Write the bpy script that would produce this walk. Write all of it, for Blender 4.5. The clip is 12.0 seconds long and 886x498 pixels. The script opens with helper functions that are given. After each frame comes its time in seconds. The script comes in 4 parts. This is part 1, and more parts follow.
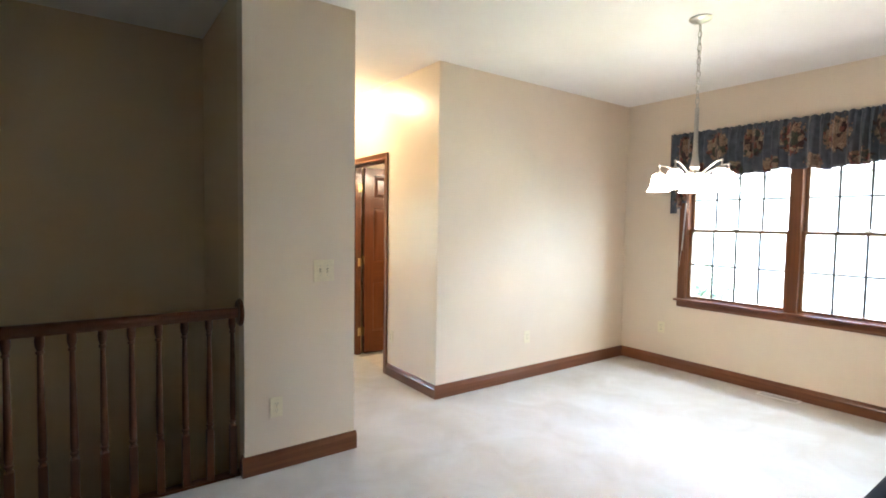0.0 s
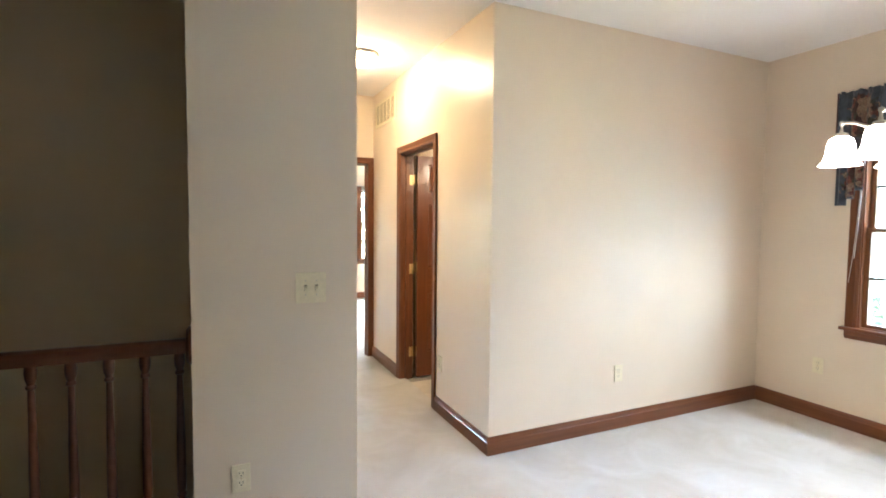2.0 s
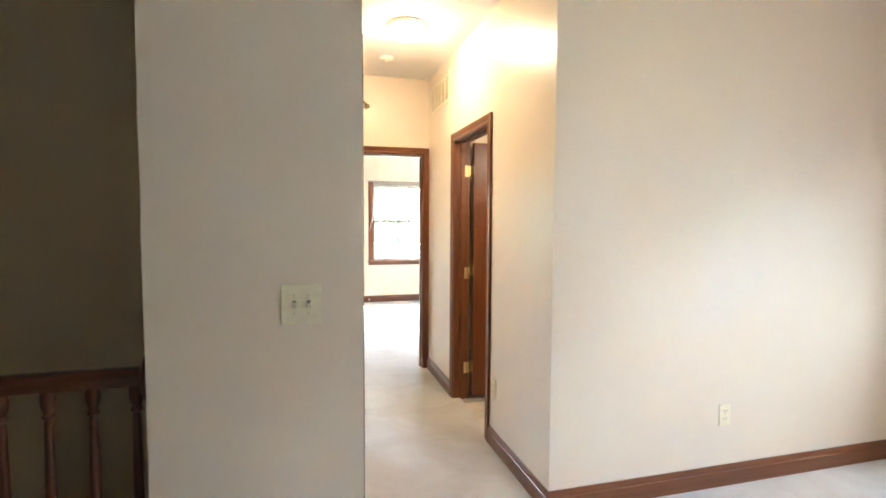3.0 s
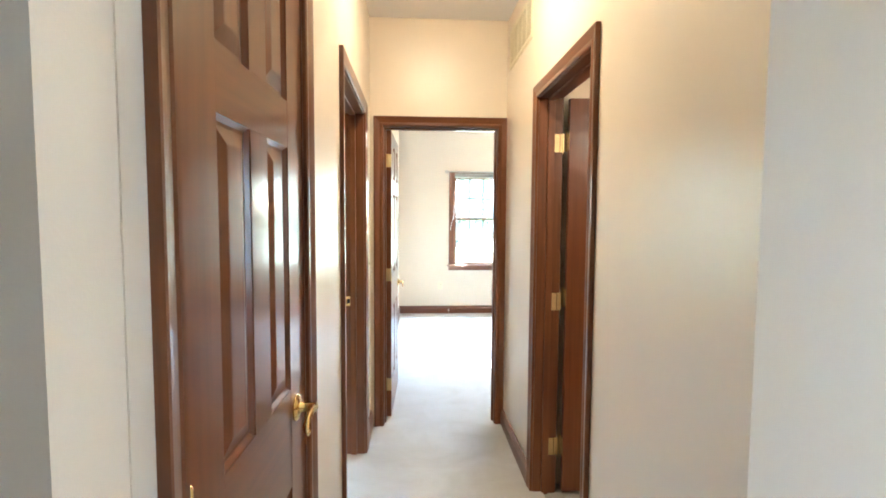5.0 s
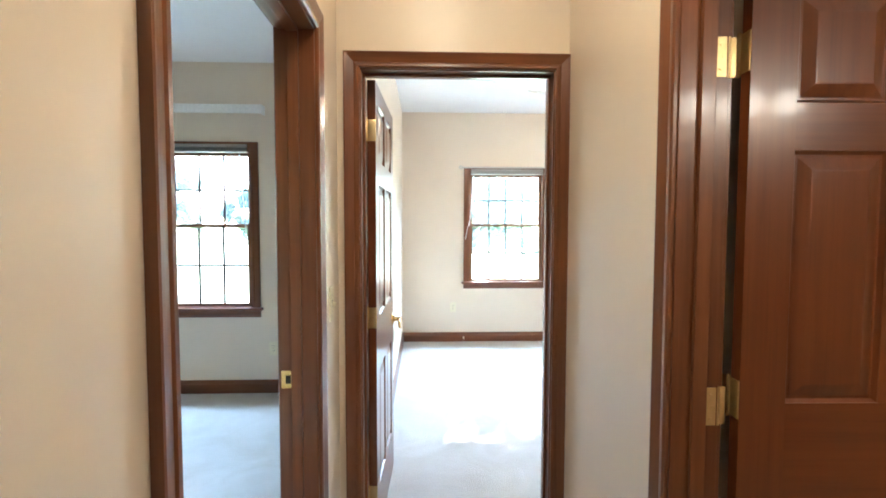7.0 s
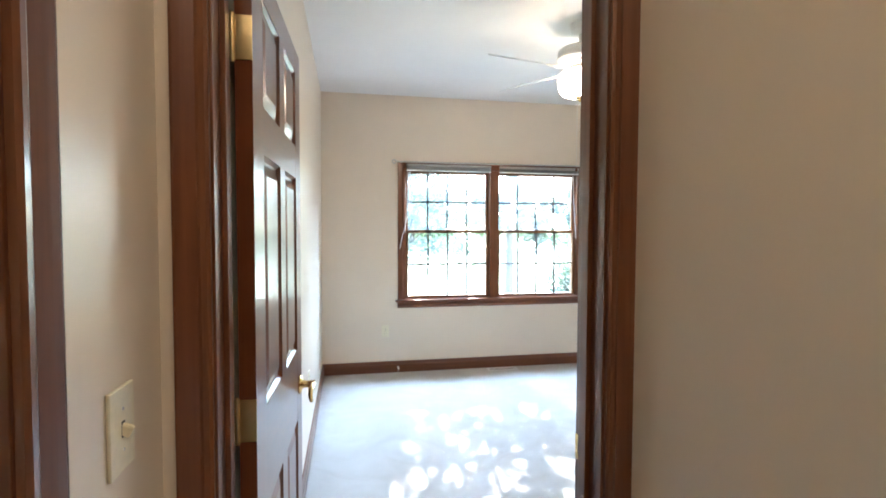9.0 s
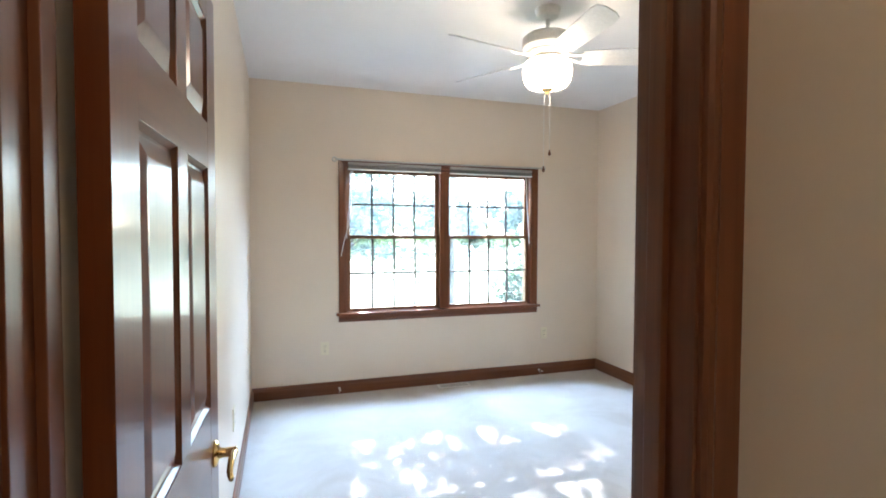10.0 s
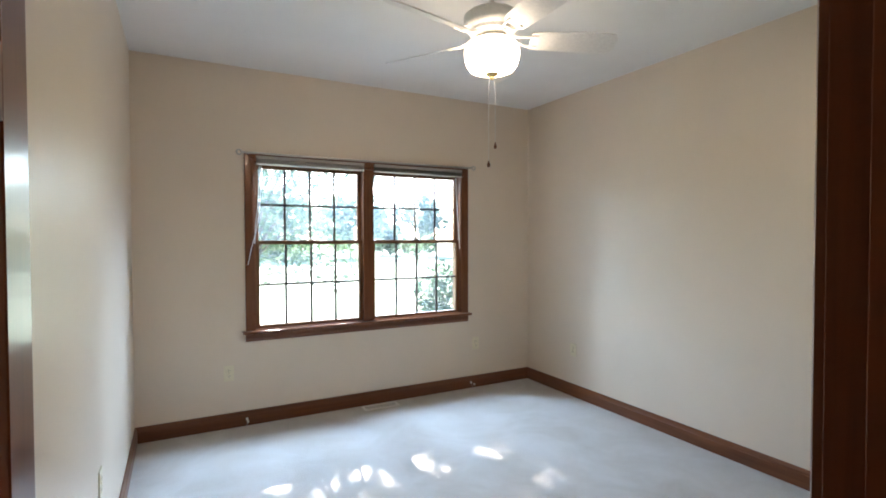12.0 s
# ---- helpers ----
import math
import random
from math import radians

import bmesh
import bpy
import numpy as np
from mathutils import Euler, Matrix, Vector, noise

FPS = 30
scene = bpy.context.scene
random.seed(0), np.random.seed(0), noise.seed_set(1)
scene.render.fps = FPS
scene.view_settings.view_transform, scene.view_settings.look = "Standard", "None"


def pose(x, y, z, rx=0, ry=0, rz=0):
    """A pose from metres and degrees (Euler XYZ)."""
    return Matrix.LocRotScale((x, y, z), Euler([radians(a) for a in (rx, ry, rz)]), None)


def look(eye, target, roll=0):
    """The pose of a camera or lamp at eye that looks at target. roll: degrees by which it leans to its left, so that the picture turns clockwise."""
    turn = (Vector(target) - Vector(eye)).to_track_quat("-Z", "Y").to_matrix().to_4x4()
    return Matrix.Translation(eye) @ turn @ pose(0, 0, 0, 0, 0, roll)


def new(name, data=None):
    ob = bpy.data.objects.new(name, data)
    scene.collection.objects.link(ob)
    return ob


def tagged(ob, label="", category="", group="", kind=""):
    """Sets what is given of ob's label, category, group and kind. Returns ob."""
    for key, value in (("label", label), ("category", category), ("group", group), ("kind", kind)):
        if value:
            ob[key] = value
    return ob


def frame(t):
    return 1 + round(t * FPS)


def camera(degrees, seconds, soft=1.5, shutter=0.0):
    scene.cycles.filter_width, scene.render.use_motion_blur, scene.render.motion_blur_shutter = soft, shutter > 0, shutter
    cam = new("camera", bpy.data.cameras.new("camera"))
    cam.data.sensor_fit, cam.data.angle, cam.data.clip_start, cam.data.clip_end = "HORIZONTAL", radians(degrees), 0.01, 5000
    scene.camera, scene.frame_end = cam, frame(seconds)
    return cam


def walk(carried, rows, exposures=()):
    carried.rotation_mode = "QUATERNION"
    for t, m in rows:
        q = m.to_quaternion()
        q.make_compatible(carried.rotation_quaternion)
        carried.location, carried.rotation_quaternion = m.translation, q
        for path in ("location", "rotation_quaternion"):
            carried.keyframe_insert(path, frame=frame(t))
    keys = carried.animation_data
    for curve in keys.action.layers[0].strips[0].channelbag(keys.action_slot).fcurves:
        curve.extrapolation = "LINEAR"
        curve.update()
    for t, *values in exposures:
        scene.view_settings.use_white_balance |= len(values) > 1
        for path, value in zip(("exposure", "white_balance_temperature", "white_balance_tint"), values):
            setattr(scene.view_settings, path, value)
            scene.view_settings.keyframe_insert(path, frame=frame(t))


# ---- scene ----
cam = camera(83.6, 12.0, 1.8)
PATH = [
    (0, (-0.286, -0.296, 1.453), (0.879, 1.326, 1.35), 0.8),
    (0.5, (-0.111, -0.159, 1.454), (1.037, 1.476, 1.351), 0.6),
    (1, (0.097, -0.007, 1.44), (1.174, 1.676, 1.342), 0.4),
    (1.5, (0.31, 0.169, 1.441), (1.273, 1.919, 1.334), 0.5),
    (2, (0.507, 0.386, 1.445), (1.337, 2.202, 1.337), 0.5),
    (2.5, (0.714, 0.616, 1.443), (1.387, 2.497, 1.329), 0.3),
    (3, (0.891, 0.869, 1.438), (1.422, 2.794, 1.321), 0.3),
    (3.5, (1.045, 1.158, 1.454), (1.45, 3.112, 1.333), 0.5),
    (5.5, (1.446, 2.471, 1.451), (1.526, 4.465, 1.32), 0.2),
    (6, (1.471, 2.832, 1.434), (1.537, 4.827, 1.311), 0.1),
    (6.5, (1.456, 3.183, 1.448), (1.516, 5.179, 1.333), 0.1),
    (8.5, (1.416, 4.255, 1.443), (1.702, 6.232, 1.358), 0.2),
    (9, (1.426, 4.514, 1.444), (1.806, 6.476, 1.362), 0.2),
    (9.5, (1.423, 4.741, 1.447), (1.918, 6.678, 1.376), 0.3),
    (10, (1.42, 4.939, 1.458), (2.046, 6.837, 1.392), 0.2),
    (10.5, (1.433, 5.074, 1.462), (2.158, 6.937, 1.401), 0.0),
    (11, (1.46, 5.198, 1.466), (2.262, 7.029, 1.407), -0.0),
    (11.5, (1.471, 5.297, 1.467), (2.345, 7.095, 1.411), 0.0),
    (12, (1.466, 5.365, 1.451), (2.41, 7.128, 1.405), -0.1),
]
EXPOSURES = [(0.0, 6.2, 6350, 12), (3.5, 6.15, 6150, 13), (5.3, 5.98, 5550, 8), (7.0, 5.62, 5500, 10), (8.3, 4.98, 5550, 11), (9.5, 4.75, 5650, 14), (10.5, 4.42, 5780, 15), (12.0, 4.0, 5980, 15)]
walk(cam, [(t, look(eye, target, roll)) for t, eye, target, roll in PATH], EXPOSURES)

# ---- light, sky and exposure ----
world = bpy.data.worlds.new("sky")
scene.world = world
world.use_nodes = True
SUN = Vector((0.16, 1.0, 0.69)).normalized()
wn = world.node_tree.nodes
sky = wn.new("ShaderNodeTexSky")
sky.sky_type = 'NISHITA'
sky.sun_disc = False
sky.sun_elevation = math.asin(SUN.z)
sky.sun_rotation = math.atan2(SUN.x, SUN.y)
sky.air_density, sky.dust_density, sky.ozone_density = 1.0, 0.6, 1.6
world.node_tree.links.new(sky.outputs[0], wn["Background"].inputs[0])
wn["Background"].inputs[1].default_value = 0.15
sun_data = bpy.data.lights.new("sun", 'SUN')
sun_data.energy, sun_data.angle, sun_data.color = 5.0, radians(0.53), (1.0, 0.94, 0.85)
sun = new("sun", sun_data)
sun.matrix_world = look(SUN * 60, (0, 0, 0))


def sky_lamp(name, x, y, way, width, watts, side=0.0, color=(0.55, 0.77, 1.0)):
    """Stands in for the sky's light that falls through a window: hung at the outer top of its opening, looking down into the room."""
    d = bpy.data.lights.new(name, 'AREA')
    d.shape, d.size, d.size_y, d.energy, d.color = 'RECTANGLE', width, 0.55, watts, color
    n = Vector({'n': (0, 1, 0), 'e': (1, 0, 0)}[way])
    eye = Vector((x, y, 2.50)) + n * 0.55
    new(name, d).matrix_world = look(eye, eye - n * 1.0 + n.cross(Vector((0, 0, 1))) * side - Vector((0, 0, 0.85)))


sky_lamp("sky_light_bedroom", 3.15, 9.58, 'n', 1.4, 30.0, -1.2)
sky_lamp("sky_light_side_room", -0.89, 7.82, 'n', 1.8, 9.0)
sky_lamp("sky_light_dining", 4.71, 1.35, 'e', 1.9, 3.5, 0.15, (0.66, 0.83, 1.0))


# ---- materials ----
def mat(name):
    m = bpy.data.materials.new(name)
    m.use_nodes = True
    return m, m.node_tree.nodes, m.node_tree.links, m.node_tree.nodes["Principled BSDF"]


def node(ns, kind, **values):
    n = ns.new(kind)
    for key, value in values.items():
        n.inputs[key].default_value = value
    return n


def ramp(ns, stops):
    n = ns.new("ShaderNodeValToRGB")
    el = n.color_ramp.elements
    while len(el) < len(stops):
        el.new(0.5)
    for e, (p, c) in zip(el, stops):
        e.position, e.color = p, (*c, 1)
    return n


def scaled(c, k):
    return tuple(min(1.0, v * k) for v in c)


def coords(ns, ln, scale=(1, 1, 1)):
    tc, mp = ns.new("ShaderNodeTexCoord"), ns.new("ShaderNodeMapping")
    mp.inputs["Scale"].default_value = scale
    ln.new(tc.outputs["Object"], mp.inputs["Vector"])
    return mp.outputs[0]


def bump(ns, ln, bsdf, height, strength, distance):
    b = node(ns, "ShaderNodeBump", Strength=strength, Distance=distance)
    ln.new(height, b.inputs["Height"])
    ln.new(b.outputs[0], bsdf.inputs["Normal"])


def paint(name, color, rough, peel=0.25, spec=0.5, uneven=0.06):
    """Rolled wall paint: slight roller stipple, faint scuffs and colour drift."""
    m, ns, ln, b = mat(name)
    v = coords(ns, ln)
    drift = node(ns, "ShaderNodeTexNoise", Scale=0.9, Detail=4.0, Roughness=0.6)
    fine = node(ns, "ShaderNodeTexNoise", Scale=240.0, Detail=2.0)
    scuff = node(ns, "ShaderNodeTexNoise", Scale=5.0, Detail=8.0, Roughness=0.7)
    for n in (drift, fine, scuff):
        ln.new(v, n.inputs["Vector"])
    r = ramp(ns, ((0.3, scaled(color, 0.95)), (0.7, scaled(color, 1.03))))
    ln.new(drift.outputs[0], r.inputs[0])
    ln.new(r.outputs[0], b.inputs["Base Color"])
    rr = node(ns, "ShaderNodeMapRange")
    rr.inputs["To Min"].default_value, rr.inputs["To Max"].default_value = rough - uneven, rough + uneven
    ln.new(scuff.outputs[0], rr.inputs["Value"])
    ln.new(rr.outputs[0], b.inputs["Roughness"])
    b.inputs["Specular IOR Level"].default_value = spec
    bump(ns, ln, b, fine.outputs[0], peel, 0.0008)
    return m


def wood(name, dark, light, axis, rough=0.28, coat=0.25, scale=1.0):
    """Stained, varnished wood with its grain along one axis."""
    m, ns, ln, b = mat(name)
    s = [26.0 * scale] * 3
    s["xyz".index(axis)] = 0.8 * scale
    v = coords(ns, ln, s)
    info = ns.new("ShaderNodeObjectInfo")
    shift = ns.new("ShaderNodeVectorMath")
    shift.operation = 'ADD'
    spread = ns.new("ShaderNodeVectorMath")
    spread.operation = 'SCALE'
    spread.inputs["Scale"].default_value = 9.0
    comb = ns.new("ShaderNodeCombineXYZ")
    for i in range(3):
        ln.new(info.outputs["Random"], comb.inputs[i])
    ln.new(comb.outputs[0], spread.inputs[0])
    ln.new(v, shift.inputs[0])
    ln.new(spread.outputs[0], shift.inputs[1])
    broad = node(ns, "ShaderNodeTexNoise", Scale=0.35, Detail=2.0)
    grain = node(ns, "ShaderNodeTexNoise", Scale=2.0, Detail=4.0, Roughness=0.55)
    pore = node(ns, "ShaderNodeTexNoise", Scale=5.0, Detail=2.0, Roughness=0.6)
    for n in (broad, grain, pore):
        ln.new(shift.outputs[0], n.inputs["Vector"])
    mixv = ns.new("ShaderNodeMath")
    mixv.operation = 'MULTIPLY_ADD'
    ln.new(grain.outputs[0], mixv.inputs[0])
    mixv.inputs[1].default_value = 0.62
    half = ns.new("ShaderNodeMath")
    half.operation = 'MULTIPLY'
    half.inputs[1].default_value = 0.38
    ln.new(broad.outputs[0], half.inputs[0])
    ln.new(half.outputs[0], mixv.inputs[2])
    mid = tuple((a + c) / 2 for a, c in zip(dark, light))
    r = ramp(ns, ((0.24, dark), (0.5, mid), (0.76, light)))
    ln.new(mixv.outputs[0], r.inputs[0])
    pr = ramp(ns, ((0.33, (0.78, 0.74, 0.70)), (0.47, (1, 1, 1))))
    ln.new(pore.outputs[0], pr.inputs[0])
    mul = ns.new("ShaderNodeMix")
    mul.data_type, mul.blend_type = 'RGBA', 'MULTIPLY'
    mul.inputs[0].default_value = 0.4
    ln.new(r.outputs[0], mul.inputs[6])
    ln.new(pr.outputs[0], mul.inputs[7])
    ln.new(mul.outputs[2], b.inputs["Base Color"])
    b.inputs["Roughness"].default_value = rough
    b.inputs["Specular IOR Level"].default_value = 0.38
    b.inputs["Coat Weight"].default_value = coat
    b.inputs["Coat Roughness"].default_value = 0.09
    bump(ns, ln, b, pore.outputs[0], 0.03, 0.0004)
    return m


def carpet_material(name, color):
    """Cut pile carpet: tufts, trodden patches and vacuum strokes."""
    m, ns, ln, b = mat(name)
    v = coords(ns, ln)
    tuft = node(ns, "ShaderNodeTexVoronoi", Scale=210.0)
    fuzz = node(ns, "ShaderNodeTexNoise", Scale=520.0, Detail=2.0)
    tread = node(ns, "ShaderNodeTexNoise", Scale=2.6, Detail=5.0, Roughness=0.62, Distortion=1.2)
    stroke = node(ns, "ShaderNodeTexWave", Scale=0.55, Distortion=5.0, Detail=2.0)
    stroke.inputs["Detail Scale"].default_value = 0.6
    for n in (tuft, fuzz, tread, stroke):
        ln.new(v, n.inputs["Vector"])
    add = ns.new("ShaderNodeMath")
    add.operation = 'MULTIPLY_ADD'
    ln.new(stroke.outputs["Fac"], add.inputs[0])
    add.inputs[1].default_value = 0.12
    ln.new(tread.outputs[0], add.inputs[2])
    r = ramp(ns, ((0.35, (color[0] * 0.84, color[1] * 0.80, color[2] * 0.74)), (0.85, scaled(color, 1.07))))
    ln.new(add.outputs[0], r.inputs[0])
    fr = ramp(ns, ((0.3, (0.86, 0.85, 0.84)), (0.7, (1, 1, 1))))
    ln.new(fuzz.outputs[0], fr.inputs[0])
    mul = ns.new("ShaderNodeMix")
    mul.data_type, mul.blend_type = 'RGBA', 'MULTIPLY'
    mul.inputs[0].default_value = 1.0
    ln.new(r.outputs[0], mul.inputs[6])
    ln.new(fr.outputs[0], mul.inputs[7])
    ln.new(mul.outputs[2], b.inputs["Base Color"])
    b.inputs["Roughness"].default_value = 0.95
    b.inputs["Specular IOR Level"].default_value = 0.15
    b.inputs["Sheen Weight"].default_value = 0.25
    hs = ns.new("ShaderNodeMath")
    hs.operation = 'MULTIPLY_ADD'
    ln.new(tread.outputs[0], hs.inputs[0])
    hs.inputs[1].default_value = 1.5
    ln.new(tuft.outputs["Distance"], hs.inputs[2])
    bump(ns, ln, b, hs.outputs[0], 0.55, 0.006)
    return m


def plain(name, color, rough=0.4, metal=0.0, grain=60.0, spread=0.06, relief=0.1, spec=0.5):
    """Plastic, metal and the like, with a slight unevenness."""
    m, ns, ln, b = mat(name)
    v = coords(ns, ln)
    n = node(ns, "ShaderNodeTexNoise", Scale=grain, Detail=4.0, Roughness=0.6)
    ln.new(v, n.inputs["Vector"])
    r = ramp(ns, ((0.3, scaled(color, 1 - spread)), (0.7, scaled(color, 1 + spread))))
    ln.new(n.outputs[0], r.inputs[0])
    ln.new(r.outputs[0], b.inputs["Base Color"])
    b.inputs["Metallic"].default_value = metal
    rr = node(ns, "ShaderNodeMapRange")
    rr.inputs["To Min"].default_value, rr.inputs["To Max"].default_value = max(0.04, rough - 0.06), rough + 0.08
    ln.new(n.outputs[0], rr.inputs["Value"])
    ln.new(rr.outputs[0], b.inputs["Roughness"])
    b.inputs["Specular IOR Level"].default_value = spec
    bump(ns, ln, b, n.outputs[0], relief, 0.0006)
    return m


def glow(name, color, strength):
    """Lit frosted glass of a lamp."""
    m, ns, ln, b = mat(name)
    b.inputs["Base Color"].default_value = (0.85, 0.82, 0.76, 1)
    b.inputs["Roughness"].default_value = 0.35
    b.inputs["Emission Color"].default_value = (*color, 1)
    b.inputs["Emission Strength"].default_value = strength
    return m


def pane_material(name):
    m, ns, ln, b = mat(name)
    ns.remove(b)
    clear, gloss, mix, fr = (ns.new("ShaderNode" + k) for k in ("BsdfTransparent", "BsdfGlossy", "MixShader", "Fresnel"))
    clear.inputs[0].default_value = (0.94, 0.97, 0.95, 1)
    gloss.inputs["Roughness"].default_value = 0.02
    fr.inputs["IOR"].default_value = 1.45
    ln.new(fr.outputs[0], mix.inputs[0])
    ln.new(clear.outputs[0], mix.inputs[1])
    ln.new(gloss.outputs[0], mix.inputs[2])
    # glare haze over the view, added as a faint pale translucent layer
    veil, veil_mix = ns.new("ShaderNodeBsdfTranslucent"), ns.new("ShaderNodeMixShader")
    veil.inputs[0].default_value = (0.86, 0.93, 0.95, 1)
    veil_noise = node(ns, "ShaderNodeTexNoise", Scale=3.0, Detail=6.0, Roughness=0.7)
    ln.new(coords(ns, ln), veil_noise.inputs["Vector"])
    amount = node(ns, "ShaderNodeMapRange")
    amount.inputs["To Min"].default_value, amount.inputs["To Max"].default_value = 0.014, 0.034
    ln.new(veil_noise.outputs[0], amount.inputs["Value"])
    ln.new(amount.outputs[0], veil_mix.inputs[0])
    ln.new(mix.outputs[0], veil_mix.inputs[1])
    ln.new(veil.outputs[0], veil_mix.inputs[2])
    ln.new(veil_mix.outputs[0], ns["Material Output"].inputs[0])
    return m


def leaf_material(name, dark, light):
    m, ns, ln, b = mat(name)
    geo = ns.new("ShaderNodeNewGeometry")
    r = ramp(ns, ((0.0, dark), (1.0, light)))
    ln.new(geo.outputs["Random Per Island"], r.inputs[0])
    ln.new(r.outputs[0], b.inputs["Base Color"])
    b.inputs["Roughness"].default_value = 0.6
    b.inputs["Specular IOR Level"].default_value = 0.15
    tr, mix = ns.new("ShaderNodeBsdfTranslucent"), ns.new("ShaderNodeMixShader")
    mix.inputs[0].default_value = 0.55
    ln.new(r.outputs[0], tr.inputs[0])
    ln.new(b.outputs[0], mix.inputs[1])
    ln.new(tr.outputs[0], mix.inputs[2])
    ln.new(mix.outputs[0], ns["Material Output"].inputs[0])
    return m


def fabric_material(name):
    """Slate-grey cotton printed with bouquets in rust, brown and cream, woven weave on top."""
    m, ns, ln, b = mat(name)
    tc = ns.new("ShaderNodeTexCoord")
    sep = ns.new("ShaderNodeSeparateXYZ")
    ln.new(tc.outputs["UV"], sep.inputs[0])

    def math_node(op, a, c=None):
        n = ns.new("ShaderNodeMath")
        n.operation = op
        for i, s in enumerate((a, c)):
            if s is None:
                continue
            if isinstance(s, (int, float)):
                n.inputs[i].default_value = s
            else:
                ln.new(s, n.inputs[i])
        return n.outputs[0]

    blur = node(ns, "ShaderNodeTexNoise", Scale=26.0, Detail=4.0)
    ln.new(tc.outputs["UV"], blur.inputs["Vector"])
    wob = math_node('MULTIPLY', math_node('SUBTRACT', blur.outputs[0], 0.5), 0.16)

    def bouquets(step, u0, v0, ru, rv):
        du = math_node('SUBTRACT', math_node('FRACT', math_node('DIVIDE', math_node('ADD', sep.outputs[0], u0), step)), 0.5)
        du = math_node('MULTIPLY', du, step / ru)
        dv = math_node('DIVIDE', math_node('SUBTRACT', sep.outputs[1], v0), rv)
        d = math_node('SQRT', math_node('ADD', math_node('MULTIPLY', du, du), math_node('MULTIPLY', dv, dv)))
        return math_node('ADD', d, math_node('MULTIPLY', wob, 7.0))

    tall, low = bouquets(0.62, 0.0, 0.275, 0.205, 0.170), bouquets(0.62, 0.31, 0.055, 0.17, 0.085)
    near = math_node('MINIMUM', tall, low)
    bloom = node(ns, "ShaderNodeTexVoronoi", Scale=23.0)
    bend = ns.new("ShaderNodeVectorMath")
    bend.operation = 'SCALE'
    bend.inputs["Scale"].default_value = 0.05
    curl = node(ns, "ShaderNodeTexNoise", Scale=30.0, Detail=3.0)
    ln.new(tc.outputs["UV"], curl.inputs["Vector"])
    ln.new(curl.outputs["Color"], bend.inputs[0])
    moved = ns.new("ShaderNodeVectorMath")
    moved.operation = 'ADD'
    ln.new(tc.outputs["UV"], moved.inputs[0])
    ln.new(bend.outputs[0], moved.inputs[1])
    ln.new(moved.outputs[0], bloom.inputs["Vector"])
    tone = ns.new("ShaderNodeSeparateColor")
    ln.new(bloom.outputs["Color"], tone.inputs[0])
    # each bloom runs from a pale heart to dark outer petals; its tint is cream, rose, rust or leaf
    petals = ramp(ns, ((0.0, (0.050, 0.016, 0.012)), (0.22, (0.30, 0.20, 0.135)), (0.48, (0.19, 0.060, 0.042)), (0.66, (0.36, 0.27, 0.19)), (0.84, (0.055, 0.060, 0.040))))
    petals.color_ramp.interpolation = 'CONSTANT'
    ln.new(tone.outputs[0], petals.inputs[0])
    ring = math_node('FRACT', math_node('MULTIPLY', bloom.outputs["Distance"], 4.3))
    ringed = ramp(ns, ((0.0, (1.0, 1.0, 1.0)), (0.55, (0.82, 0.72, 0.66)), (0.9, (0.25, 0.16, 0.14))))
    ln.new(ring, ringed.inputs[0])
    flower = ns.new("ShaderNodeMix")
    flower.data_type, flower.blend_type = 'RGBA', 'MULTIPLY'
    flower.inputs[0].default_value = 1.0
    ln.new(petals.outputs[0], flower.inputs[6])
    ln.new(ringed.outputs[0], flower.inputs[7])
    ground = node(ns, "ShaderNodeTexNoise", Scale=14.0, Detail=5.0)
    ln.new(tc.outputs["UV"], ground.inputs["Vector"])
    blue = ramp(ns, ((0.3, (0.036, 0.042, 0.054)), (0.7, (0.080, 0.094, 0.116))))
    ln.new(ground.outputs[0], blue.inputs[0])
    mask = ramp(ns, ((0.78, (1, 1, 1)), (0.90, (0, 0, 0))))
    ln.new(near, mask.inputs[0])
    mix = ns.new("ShaderNodeMix")
    mix.data_type = 'RGBA'
    ln.new(mask.outputs[0], mix.inputs[0])
    ln.new(blue.outputs[0], mix.inputs[6])
    ln.new(flower.outputs[2], mix.inputs[7])
    ln.new(mix.outputs[2], b.inputs["Base Color"])
    b.inputs["Roughness"].default_value = 0.9
    b.inputs["Sheen Weight"].default_value = 0.2
    weave = node(ns, "ShaderNodeTexNoise", Scale=900.0, Detail=1.0)
    ln.new(tc.outputs["UV"], weave.inputs["Vector"])
    bump(ns, ln, b, weave.outputs[0], 0.2, 0.0006)
    return m


WALL = (0.73, 0.622, 0.490)
wall_paint = paint("beige_eggshell_paint", WALL, 0.50, 0.25, 0.45)
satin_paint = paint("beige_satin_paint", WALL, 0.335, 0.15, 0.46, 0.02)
# stairwell dimness put into the colour: darker and browner than WALL
stair_shade_paint = paint("dimmed_stairwell_paint", (0.60, 0.48, 0.32), 0.5)
ceiling_paint = paint("white_ceiling_paint", (0.86, 0.85, 0.83), 0.8, 0.4, 0.3)
carpet = carpet_material("cream_carpet", (0.60, 0.582, 0.555))
DARK, LIGHT = (0.086, 0.0255, 0.0098), (0.212, 0.075, 0.0270)
trim = {a: wood("stained_trim_" + a, DARK, LIGHT, a) for a in "xyz"}
rail_wood = {a: wood("dark_rail_" + a, (0.050, 0.0135, 0.0050), (0.125, 0.038, 0.0125), a) for a in "xz"}
doorwood = {a: wood("stained_door_" + a, (0.104, 0.0262, 0.0072), (0.172, 0.0500, 0.0132), a, 0.28, 0.30) for a in "xz"}
